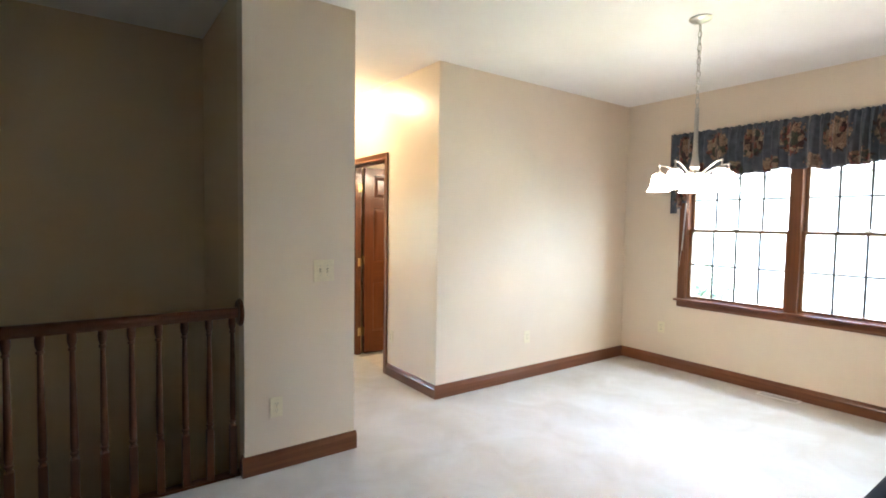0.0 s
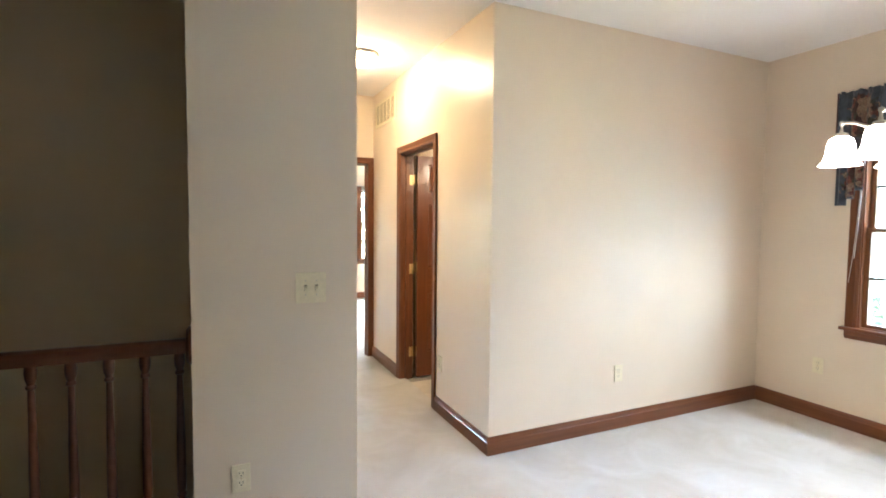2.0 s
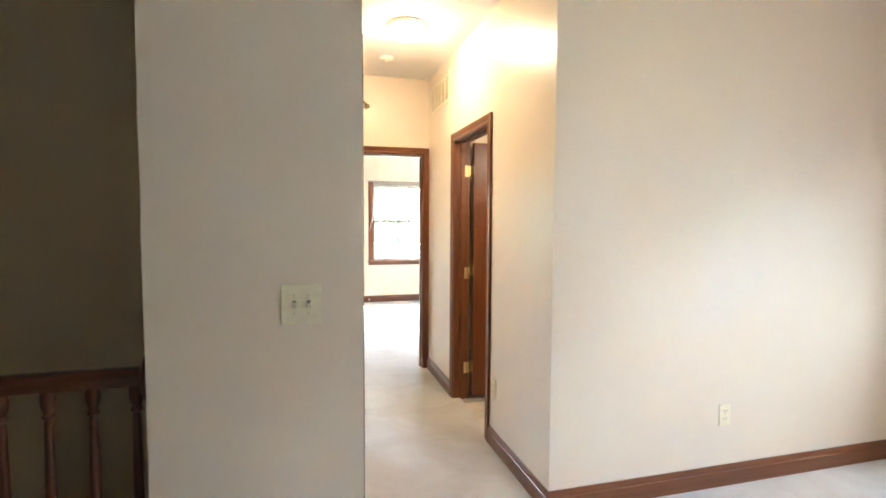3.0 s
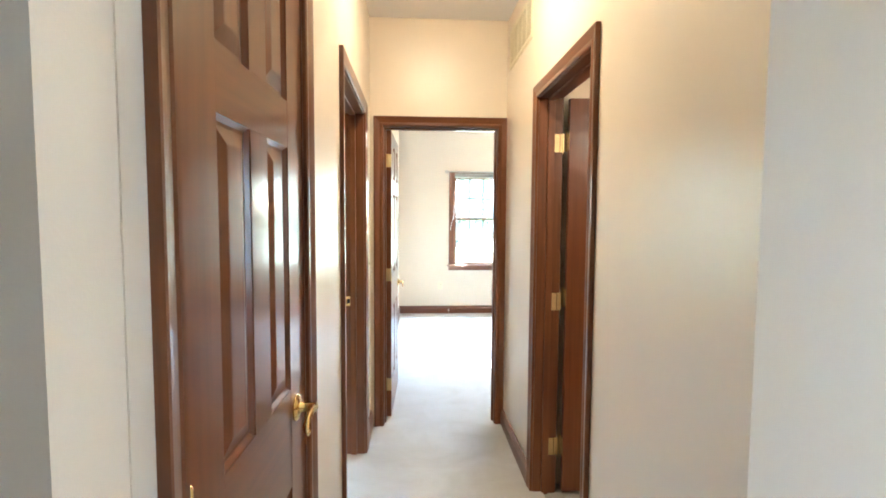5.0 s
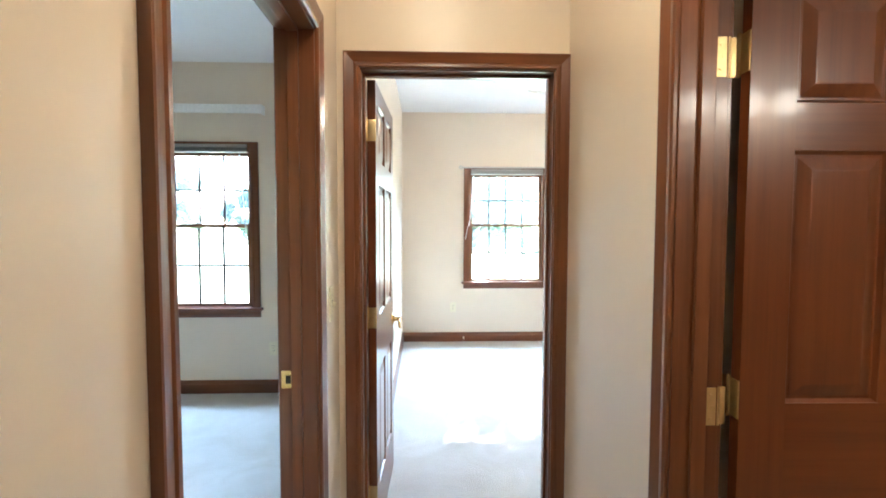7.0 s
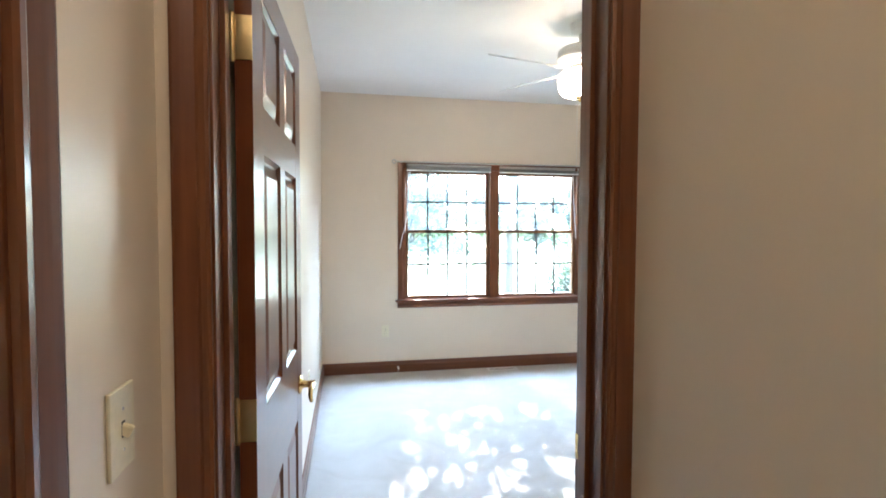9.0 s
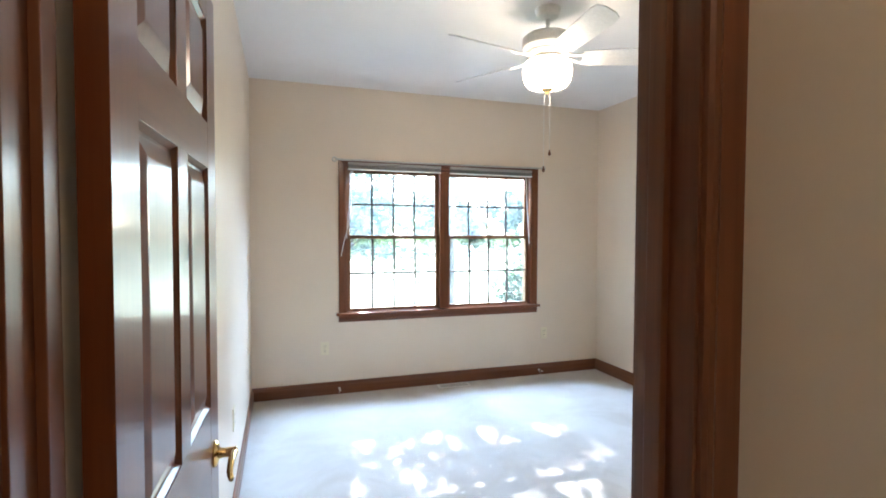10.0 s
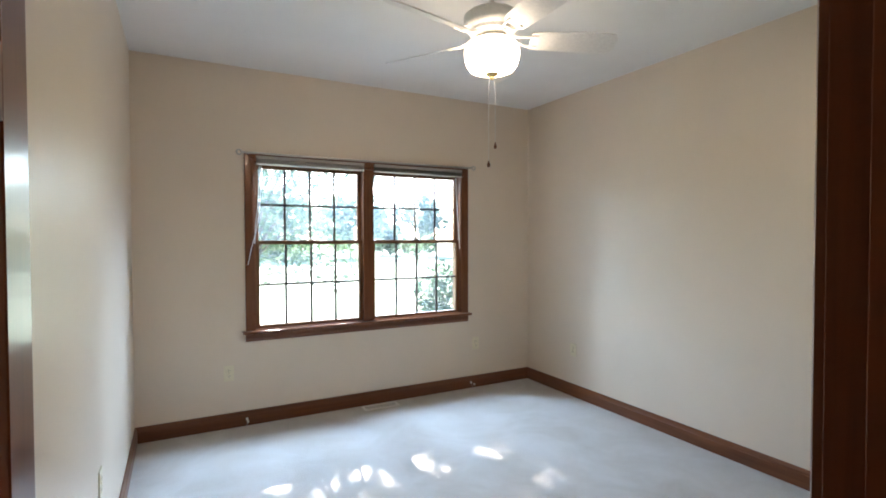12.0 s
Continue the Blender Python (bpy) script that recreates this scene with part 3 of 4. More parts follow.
panel_door("bedroom_door", "open brown six-panel wooden door with brass lever handle", 0.755,
           Matrix.Translation((1.2190, 5.604, 0.018)) @ Matrix.Rotation(radians(90 - 1.9), 4, 'Z'), (-1, 1), True, 1)
bath = panel_door("bathroom_door", "open brown six-panel wooden door with brass hinges", 0.735,
           Matrix.Translation((2.168, 4.603, 0.018)) @ Matrix.Rotation(radians(-1.0), 4, 'Z'), (1, -1), True, 1)
for z in (0.235, 1.0, 1.804):
    bm = bmesh.new()
    box(bm, -0.072, -0.046, -0.0034, -0.0008, z - 0.045, z + 0.045, 0.001)
    for dz in (-0.028, 0.0, 0.028):
        lathe(bm, [(0.0, 0.0), (0.0038, 0.0), (0.003, -0.0012), (0.0, -0.0014)], 10, (-0.060 + 0.005 * (dz == 0), -0.0033, z + dz), 'y')
    part("hinge_leaf", bm, old_brass, bath, "bright brass hinge leaf on the jamb")
    bm = bmesh.new()
    lathe(bm, [(0.0, -0.048), (0.0055, -0.046), (0.0055, 0.046), (0.0, 0.048)], 12, (-0.0395, 0.004, z))
    box(bm, -0.036, -0.020, 0.0035, 0.006, z - 0.045, z + 0.045, 0.001)
    part("hinge_leaf", bm, old_brass, bath, "", True)
closet = panel_door("closet_door", "closed brown six-panel wooden closet door with brass lever", 0.664,
                    SKEW @ Matrix.Translation((1.0805, 2.787, 0.018)) @ Matrix.Rotation(radians(90), 4, 'Z'), (-1,), False, 1, 0.952, 0.132, 0.098, 0.090)
for z in (0.235, 1.02, 1.815):
    bm = bmesh.new()
    lathe(bm, [(0.0, -0.052), (0.004, -0.050), (0.006, -0.045), (0.006, 0.045), (0.004, 0.050), (0.0, 0.052)], 10, (-0.002, -0.0235, z))
    part("hinge", bm, brass, closet, "brass hinge knuckle", True)
# hinge-pin stop on the closet door's top hinge
bm = bmesh.new()
tube(bm, [(-0.002, -0.024, 1.872), (0.03, -0.045, 1.876), (0.06, -0.055, 1.874), (0.08, -0.062, 1.868)], 0.0035, 8)
lathe(bm, [(0.0, -0.012), (0.011, -0.010), (0.011, 0.006), (0.0, 0.010)], 12, (0.084, -0.064, 1.866), 'x')
part("hinge_pin_stop", bm, brass, closet, "small brass door stop arm", True)


def wall_plate(name, label, m, w=0.072, h=0.117, kind="outlet", gangs=1, material=None):
    """An electrical plate. Local x along the wall, z up, y out of the wall."""
    p = thing(name, label, "outlet" if kind == "outlet" else "switch", m, "wall plates")
    mt = material or ivory
    bm = bmesh.new()
    box(bm, -w / 2, w / 2, 0.0, 0.006, -h / 2, h / 2, 0.0022)
    part("plate", bm, mt, p)
    if kind == "outlet":
        for z in (-0.020, 0.020):
            bm = bmesh.new()
            box(bm, -0.0165, 0.0165, 0.004, 0.0078, z - 0.0145, z + 0.0145, 0.003)
            sock = part("socket", bm, mt, p)
            bm = bmesh.new()
            box(bm, -0.0082, -0.0058, 0.007, 0.0082, z - 0.002, z + 0.008)
            box(bm, 0.0058, 0.0082, 0.007, 0.0082, z - 0.001, z + 0.007)
            lathe(bm, [(0.0, 0.0), (0.0026, 0.0), (0.0026, 0.0012), (0.0, 0.0012)], 8, (0, 0.007, z - 0.008), 'y')
            part("slots", bm, dark_slot, sock)
        bm = bmesh.new()
        lathe(bm, [(0.0, 0.0), (0.003, 0.0), (0.0022, 0.0015), (0.0, 0.0018)], 10, (0, 0.0058, 0), 'y')
        part("screw", bm, brass, p)
    else:
        for g in range(gangs):
            x = (g - (gangs - 1) / 2) * 0.046
            bm = bmesh.new()
            box(bm, x - 0.0056, x + 0.0056, 0.004, 0.0064, -0.0122, 0.0122, 0.0006)
            part("switch_slot", bm, dark_slot, p)
            bm = bmesh.new()
            tilt = Matrix.Translation((x, 0.008, -0.001)) @ Matrix.Rotation(radians(-24), 4, 'X')
            bmesh.ops.create_cube(bm, size=1, matrix=tilt @ Matrix.Diagonal((0.0098, 0.022, 0.0165, 1)))
            bmesh.ops.bevel(bm, geom=list(bm.edges), offset=0.0015, segments=2, affect='EDGES')
            part("toggle", bm, mt, p)
            for z in (-0.030, 0.030):
                bm = bmesh.new()
                lathe(bm, [(0.0, 0.0), (0.003, 0.0), (0.0022, 0.0015), (0.0, 0.0018)], 10, (x, 0.0058, z), 'y')
                part("screw", bm, nickel, p)
    return p


def facing(x, y, z, way):
    """Pose of a plate on a wall that looks along way: 's', 'n', 'e' or 'w'."""
    return pose(x, y, z, 0, 0, {'n': 0, 'w': 90, 's': 180, 'e': -90}[way])


wall_plate("light_switch", "ivory double toggle switch plate on the beige wall", facing(0.873, 2.553, 1.159, 's'), 0.128, 0.132, "switch", 2)
wall_plate("light_switch", "ivory single toggle switch plate beside the bedroom doorway", facing(1.10, 5.297, 1.152, 'e'), 0.078, 0.124, "switch", 1)
for x, y, z, way in ((0.585, 2.553, 0.378, 's'), (3.052, 2.985, 0.40, 's'), (4.545, 2.52, 0.41, 'w'), (2.015, 3.722, 0.385, 'w')):
    wall_plate("wall_outlet", "ivory duplex outlet low on the beige wall", facing(x, y, z, way))
for x, y, z, way in ((1.795, 9.42, 0.425, 's'), (3.99, 9.42, 0.433, 's'), (4.62, 8.75, 0.43, 'w'), (1.185, 7.69, 0.49, 'e'), (0.18, 7.66, 0.387, 's'), (-0.853, 7.66, 0.455, 's')):
    wall_plate("wall_outlet", "ivory duplex outlet low on the bedroom wall", facing(x, y, z, way))


# strike plates let into the jambs
def strike(label, x, y, z, axis):
    bm = bmesh.new()
    if axis == 'y':
        box(bm, x - 0.022, x + 0.022, y - 0.0012, y, z - 0.029, z + 0.029, 0.0004)
    else:
        box(bm, x - 0.0012, x, y - 0.022, y + 0.022, z - 0.029, z + 0.029, 0.0004)
    s = tagged(part("strike_plate", bm, brass), label, "strike plate")
    bm = bmesh.new()
    if axis == 'y':
        box(bm, x - 0.008, x + 0.008, y - 0.0016, y - 0.001, z - 0.013, z + 0.013)
    else:
        box(bm, x - 0.0016, x - 0.001, y - 0.008, y + 0.008, z - 0.013, z + 0.013)
    part("latch_hole", bm, dark_slot, s)


strike("brass strike plate on the side room door jamb", 1.006, 5.066, 0.945, 'y')
strike("brass strike plate on the bedroom door jamb", 1.954, 5.562, 0.935, 'x')


# ---- windows ----
def window(name, label, m, width, z0, z1, cords=True, blinds=True):
    """A pair of double-hung wooden windows. Local x along the wall, y into the room (0 is the wall's room face), opening from -width/2 to width/2."""
    w = thing(name, label, "window", m, kind="structure")
    hw, half = width / 2, 0.042
    dep = 0.15

    def b(nm, mt, x0, x1, y0, y1, za, zb, bev=0.002, parent=w, lb=""):
        return block(nm, mt, parent, x0, x1, y0, y1, za, zb, bev, lb)

    # frame lining
    for x0, x1 in ((-hw, -hw + 0.02), (hw - 0.02, hw)):
        b("frame_side", trim['z'], x0, x1, -dep, -0.0006, z0, z1)
    b("frame_head", trim['x'], -hw + 0.02, hw - 0.02, -dep, -0.0006, z1 - 0.02, z1)
    b("frame_sill", trim['x'], -hw + 0.02, hw - 0.02, -dep, -0.0006, z0, z0 + 0.007)
    b("mullion", trim['z'], -half, half, -dep, -0.0006, z0 + 0.007, z1 - 0.02)
    # casing
    for way in (-1, 1):
        bm = bmesh.new()
        u = way * (hw - 0.012)
        extrude_profile(bm, CASE, lambda c, d, e: (u + way * c * 1.15, d, z0 if e == 0 else z1 - 0.012 + c * 1.15), (0, 1))
        part("casing", bm, trim['z'], w)
    bm = bmesh.new()
    extrude_profile(bm, CASE, lambda c, d, e: ((-1 if e == 0 else 1) * (hw - 0.012 + c * 1.15), d, z1 - 0.012 + c * 1.15), (0, 1))
    part("head_casing", bm, trim['x'], w)
    b("mullion_casing", trim['z'], -half - 0.004, half + 0.004, 0.0, 0.012, z0 + 0.002, z1 - 0.013, 0.003)
    b("stool", trim['x'], -hw - 0.082, hw + 0.082, -0.03, 0.048, z0 - 0.022, z0 + 0.001, 0.006)
    bm = bmesh.new()
    extrude_profile(bm, [(0.0, 0.0), (0.016, 0.0), (0.016, -0.035), (0.010, -0.048), (0.007, -0.06), (0.0, -0.06)],
                    lambda d, z, e: (e * (hw + 0.06), d, z0 - 0.0225 + z), (-1, 1))
    part("apron", bm, trim['x'], w)
    mid = (z0 + z1) / 2 + 0.025
    for x0, x1 in ((-hw + 0.02, -half), (half, hw - 0.02)):
        for top in (False, True):
            ya, yb = (-0.098, -0.066) if top else (-0.062, -0.030)
            za, zb = (mid - 0.015, z1 - 0.02) if top else (z0 + 0.007, mid + 0.015)
            s = new("sash", None)
            s.parent = w
            sw, lo, hi = 0.031, (0.030 if top else 0.024), 0.030
            for p, q in ((x0, x0 + sw), (x1 - sw, x1)):
                b("sash_stile", sash_wood['z'], p, q, ya, yb, za, zb, 0.002, s)
            b("sash_rail", sash_wood['x'], x0 + sw, x1 - sw, ya, yb, za, za + lo, 0.002, s)
            b("sash_rail", sash_wood['x'], x0 + sw, x1 - sw, ya, yb, zb - hi, zb, 0.002, s)
            gx0, gx1, gz0, gz1 = x0 + sw, x1 - sw, za + lo, zb - hi
            yc = (ya + yb) / 2
            pane = b("pane", pane_mat, gx0, gx1, yc - 0.010, yc - 0.006, gz0, gz1, 0.0, s, "clear glass pane")
            pane.visible_shadow = False
            for i in (1, 2, 3):
                x = gx0 + (gx1 - gx0) * i / 4
                b("muntin", muntin_mat, x - 0.009, x + 0.009, yc - 0.003, yc + 0.010, gz0, gz1, 0.0015, s)
            zc = (gz0 + gz1) / 2
            b("muntin", muntin_mat, gx0, gx1, yc - 0.0035, yc + 0.0095, zc - 0.009, zc + 0.009, 0.0015, s)
            if not top:
                bm = bmesh.new()
                xc = (x0 + x1) / 2
                box(bm, xc - 0.026, xc + 0.026, yb - 0.026, yb - 0.004, zb, zb + 0.010, 0.003)
                lathe(bm, [(0.0, 0.0), (0.012, 0.0), (0.012, 0.008), (0.006, 0.014), (0.0, 0.015)], 14, (xc, yb - 0.016, zb + 0.008))
                box(bm, xc - 0.003, xc + 0.022, yb - 0.014, yb - 0.006, zb + 0.009, zb + 0.017, 0.002)
                part("sash_lock", bm, nickel, s, "small metal sash lock", True)
        if blinds:
            zt, yo = z1 + 0.056, 0.049
            bl = thing("mini_blind", "raised grey slatted blind stacked under its headrail", "blind", m, "window blinds")
            bx0, bx1 = x0 + 0.004, x1 - 0.004
            bm = bmesh.new()
            box(bm, bx0, bx1, yo - 0.028, yo - 0.003, zt - 0.046, zt - 0.021, 0.003)
            part("headrail", bm, blind_mat, bl)
            bm = bmesh.new()
            for k in range(14):
                zz = zt - 0.049 - k * 0.0021
                box(bm, bx0 + 0.003, bx1 - 0.003, yo - 0.029 + 0.0006 * (k % 3), yo - 0.004 - 0.0006 * (k % 2), zz - 0.0012, zz)
            part("slats", bm, blind_mat if x0 > 0 else dark_blind, bl)
            bm = bmesh.new()
            box(bm, bx0 + 0.002, bx1 - 0.002, yo - 0.030, yo - 0.003, zt - 0.088, zt - 0.0785, 0.002)
            part("bottom_rail", bm, white_metal, bl)
            bm = bmesh.new()
            if x0 > 0:
                tube(bm, [(hw - 0.062, 0.030, z1 - 0.04), (hw - 0.050, 0.028, z1 - 0.34), (hw - 0.022, 0.028, z1 - 0.54), (hw + 0.016, 0.030, z1 - 0.68), (hw + 0.040, 0.028, z1 - 0.80)], 0.0032, 6)
                tube(bm, [(hw - 0.050, 0.032, z1 - 0.04), (hw - 0.034, 0.030, z1 - 0.36), (hw - 0.016, 0.030, z1 - 0.50), (hw - 0.010, 0.030, z1 - 0.64)], 0.0032, 6)
                part("pull_cord", bm, cord_mat, bl, "white pull cord looped to the casing")
            else:
                tube(bm, [(0.085 - hw, 0.03, z1 - 0.04), (0.066 - hw, 0.026, z1 - 0.36), (0.040 - hw, 0.028, z1 - 0.70)], 0.0042, 8)
                part("tilt_wand", bm, cord_mat, bl, "clear tilt wand")
    return w


window("window_1", "wide double-hung window pair with dark grilles and brown wooden casing", facing(2.909, 9.42, 0, 's'), 1.865, 0.735, 2.045)
window("window_2", "wide double-hung window pair with dark grilles and brown wooden casing", facing(-0.9125, 7.66, 0, 's'), 1.865, 0.735, 2.045)
window("window_3", "wide double-hung dining window pair with dark grilles and brown casing", facing(4.545, 1.368, 0, 'w'), 1.865, 0.735, 2.045, True, False)

# curtain rod over the bedroom window, with scrolled ends on small brackets
rod = thing("curtain_rod", "thin metal curtain rod with looped ends above the bedroom window", "curtain rod", pose(2.91, 9.42, 2.095))
bm = bmesh.new()
tube(bm, [(-1.01, -0.05, 0.002), (-0.4, -0.05, 0.001), (0.4, -0.05, 0.004), (1.01, -0.05, 0.010)], 0.0085, 12)
part("rod", bm, nickel, rod, "", True)
for s, dz in ((-1, 0.002), (1, 0.010)):
    bm = bmesh.new()
    ring = [(s * (1.030 + 0.017 * math.cos(a)), -0.05, dz + 0.017 * math.sin(a)) for a in [math.pi * 2 * i / 14 for i in range(14)]]
    tube(bm, [*ring, ring[0]], 0.0065, 8)
    part("finial", bm, nickel, rod, "small looped metal finial", True)
    bm = bmesh.new()
    box(bm, s * 0.96 - 0.006, s * 0.96 + 0.006, -0.054, 0.0, dz - 0.006, dz + 0.004, 0.001)
    part("bracket", bm, white_metal, rod)
rod2 = thing("valance_rod", "wide flat white curtain rod above the side room window", "curtain rod", pose(-0.89, 7.66, 2.355))
bm = bmesh.new()
box(bm, -1.03, 1.03, -0.09, -0.078, -0.036, 0.036, 0.004)
part("rod", bm, white_metal, rod2)
for s in (-1, 1):
    bm = bmesh.new()
    box(bm, s * 1.03 - 0.012 * (s + 1) / 2, s * 1.03 + 0.012 * (1 - s) / 2, -0.078, 0.0, -0.036, 0.036, 0.003)
    part("return", bm, white_metal, rod2)


# ---- dining room: gathered valance ----
def valance():
    v = thing("window_valance", "gathered slate-grey floral cotton valance over the dining window", "valance")
    bm = bmesh.new()
    uv = bm.loops.layers.uv.new("uv")
    y_start, y_end = 2.425, 0.31
    cols, rows = 560, 14
    grid, us = [], []
    run = 0.0
    for i in range(cols + 1):
        f = i / cols
        y = y_start + (y_end - y_start) * f
        ph = f * 168 + 2.2 * math.sin(f * 17) + 1.3 * math.sin(f * 41 + 1)
        col = []
        drop = 0.420 + 0.012 * math.sin(f * 23) + 0.008 * math.sin(f * 61 + 2)
        for k in range(rows + 1):
            g = k / rows
            z = 2.358 - drop * g
            fold = 0.013 + 0.024 * min(1.0, g * 1.8)
            x = 4.445 + fold * math.sin(ph) + 0.007 * math.sin(ph * 2.3 + 1 + g * 2) - 0.012 * math.sin(g * math.pi) + (0.012 if k == 1 else 0.0)
            top = 0.005 * math.sin(ph * 1.7) if k == 0 else 0.0
            col.append(bm.verts.new((x, y + 0.006 * math.cos(ph) * g, z + top)))
        grid.append(col)
        us.append(run)
        run += 0.0078
    for i in range(cols):
        for k in range(rows):
            fc = bm.faces.new((grid[i][k], grid[i + 1][k], grid[i + 1][k + 1], grid[i][k + 1]))
            for lp, (a, c) in zip(fc.loops, ((i, k), (i + 1, k), (i + 1, k + 1), (i, k + 1))):
                lp[uv].uv = (us[a], 0.455 * (1 - c / rows))
    cloth = part("cloth", bm, fabric, v, "", True)
    thick = cloth.modifiers.new("thickness", 'SOLIDIFY')
    thick.thickness = 0.003
    # side return and the longer tail at the end of the valance
    for y0, y1, zb, nm in ((2.432, 2.265, 1.585, "tail"), (0.47, 0.30, 1.585, "tail")):
        bm = bmesh.new()
        uv = bm.loops.layers.uv.new("uv")
        g = []
        for i in range(41):
            f = i / 40
            col = []
            step = 0.0 if f < 0.45 else 0.045 if f < 0.7 else 0.10
            for k in range(9):
                z = 2.0 + (zb + step - 2.0) * k / 8
                col.append(bm.verts.new((4.478 + 0.014 * math.sin(f * 22), y0 + (y1 - y0) * f, z)))
            g.append(col)
        for i in range(40):
            for k in range(8):
                fc = bm.faces.new((g[i][k], g[i + 1][k], g[i + 1][k + 1], g[i][k + 1]))
                for lp, (a, c) in zip(fc.loops, ((i, k), (i + 1, k), (i + 1, k + 1), (i, k + 1))):
                    lp[uv].uv = (a * 0.0085 + 0.05, 0.52 - c * 0.05)
        tail = part(nm, bm, fabric, v, "", True)
        tail.modifiers.new("thickness", 'SOLIDIFY').thickness = 0.003
    for y in (2.43, 0.305):
        bm = bmesh.new()
        box(bm, 4.45, 4.543, y - 0.0025, y + 0.0025, 1.96, 2.362, 0.001)
        part("side_return", bm, fabric, v)
    bm = bmesh.new()
    tube(bm, [(4.480, 2.425, 2.345), (4.480, 0.31, 2.345)], 0.008, 8)
    part("rod", bm, white_metal, v)
    return v


valance()
bm = bmesh.new()
tube(bm, [(4.535, 2.29, 2.02), (4.528, 2.31, 1.55), (4.523, 2.325, 1.25), (4.522, 2.345, 1.05)], 0.0018, 6)
tube(bm, [(4.53, 2.285, 2.02), (4.524, 2.30, 1.55), (4.515, 2.315, 1.22)], 0.0026, 6)
tagged(part("blind_cord", bm, cord_mat), "white blind cord hanging beside the dining window casing", "cord")


# ---- dining room: chandelier ----
def chandelier(x, y):
    c = thing("chandelier", "brushed nickel five-arm chandelier with lit frosted bell shades", "chandelier", pose(x, y, 0))
    bm = bmesh.new()
    lathe(bm, [(0.0, H), (0.066, H), (0.066, H - 0.008), (0.055, H - 0.018), (0.020, H - 0.030), (0.008, H - 0.034), (0.0, H - 0.036)], 32)
    part("canopy", bm, nickel, c, "", True)
    z = H - 0.036
    k = 0
    while z > 2.185:
        bm = bmesh.new()
        ring = []
        for i in range(13):
            a = 2 * math.pi * i / 12
            u, w = 0.0115 * math.cos(a), 0.024 * math.sin(a)
            ring.append((u, 0.0, z - 0.02 + w) if k % 2 == 0 else (0.0, u, z - 0.02 + w))
        tube(bm, ring, 0.0026, 6)
        part("chain_link", bm, nickel, c, "", True)
        z -= 0.041
        k += 1
    bm = bmesh.new()
    tube(bm, [(0.006, 0.004, H - 0.03), (0.012, -0.006, 2.55), (-0.008, 0.008, 2.4), (0.004, 0.0, 2.19)], 0.002, 6)
    part("wire", bm, cord_mat, c)
    bm = bmesh.new()
    lathe(bm, [(0.0, 2.200), (0.010, 2.196), (0.014, 2.180), (0.010, 2.165), (0.0115, 2.15), (0.0125, 2.05), (0.0135, 1.98), (0.016, 1.92), (0.021, 1.87), (0.028, 1.838), (0.030, 1.828), (0.024, 1.818),
               (0.024, 1.80), (0.028, 1.785), (0.022, 1.765), (0.010, 1.752), (0.0, 1.745)], 28)
    part("stem", bm, nickel, c, "flared brushed nickel stem", True)
    bm = bmesh.new()
    lathe(bm, [(0.017, 0.0), (0.024, -0.004), (0.046, -0.018), (0.054, -0.045), (0.058, -0.085), (0.068, -0.118), (0.082, -0.136), (0.086, -0.140), (0.084, -0.141), (0.066, -0.121), (0.055, -0.088), (0.051, -0.048), (0.043, -0.022), (0.017, -0.006)], 28)
    shade_mesh = mesh_of(bm, "shade", shade_glow, True)
    bm = bmesh.new()
    lathe(bm, [(0.0, 0.022), (0.007, 0.022), (0.007, 0.012), (0.020, 0.008), (0.024, 0.0), (0.024, -0.010), (0.0, -0.010)], 20)
    cup_mesh = mesh_of(bm, "holder", nickel, True)
    bm = bmesh.new()
    lathe(bm, [(0.0, -0.030), (0.013, -0.032), (0.016, -0.050), (0.027, -0.075), (0.030, -0.092), (0.024, -0.110), (0.0, -0.120)], 14)
    bulb_mesh = mesh_of(bm, "bulb", bulb_glow, True)
    for i in range(5):
        a = radians(34 + 72 * i)
        d = Vector((math.cos(a), math.sin(a), 0))
        bm = bmesh.new()
        pts = [d * r + Vector((0, 0, zz)) for r, zz in ((0.022, 1.795), (0.050, 1.786), (0.085, 1.797), (0.130, 1.826), (0.170, 1.846), (0.200, 1.850), (0.212, 1.843), (0.212, 1.812))]
        tube(bm, pts, [0.0065, 0.0065, 0.0062, 0.006, 0.0056, 0.0052, 0.005, 0.005], 10)
        lathe(bm, [(0.0, 0.013), (0.008, 0.008), (0.009, 0.0), (0.006, -0.008), (0.0, -0.010)], 12, d * 0.212 + Vector((0, 0, 1.848)))
        part("arm", bm, nickel, c, "curved nickel arm with a ball end", True)
        for nm, me in (("holder", cup_mesh), ("shade", shade_mesh), ("bulb", bulb_mesh)):
            o = new(nm, me)
            o.parent = c
            o.location = d * 0.212 + Vector((0, 0, 1.802))
            if nm != "holder":
                o.scale = (0.84, 0.84, 0.84)
    return c


chandelier(2.826, 1.335)

# ---- hall: ceiling lamp, smoke detector, return grille ----
lamp = thing("ceiling_light", "round flush ceiling light with lit frosted dome and nickel ring", "ceiling light", pose(1.55, 4.22, H))
bm = bmesh.new()
lathe(bm, [(0.0, 0.0), (0.131, 0.0), (0.133, -0.010), (0.129, -0.022), (0.118, -0.028), (0.112, -0.028), (0.0, -0.024)], 40)
part("ring", bm, nickel, lamp, "brushed nickel ring", True)
bm = bmesh.new()
lathe(bm, [(0.112, -0.0285), (0.110, -0.044), (0.099, -0.066), (0.076, -0.084), (0.043, -0.095), (0.0, -0.099)], 40)
part("dome", bm, dome_glow, lamp, "lit frosted glass dome", True)
det = thing("smoke_detector", "small white round smoke detector on the hall ceiling", "smoke detector", pose(1.53, 4.93, H))
bm = bmesh.new()
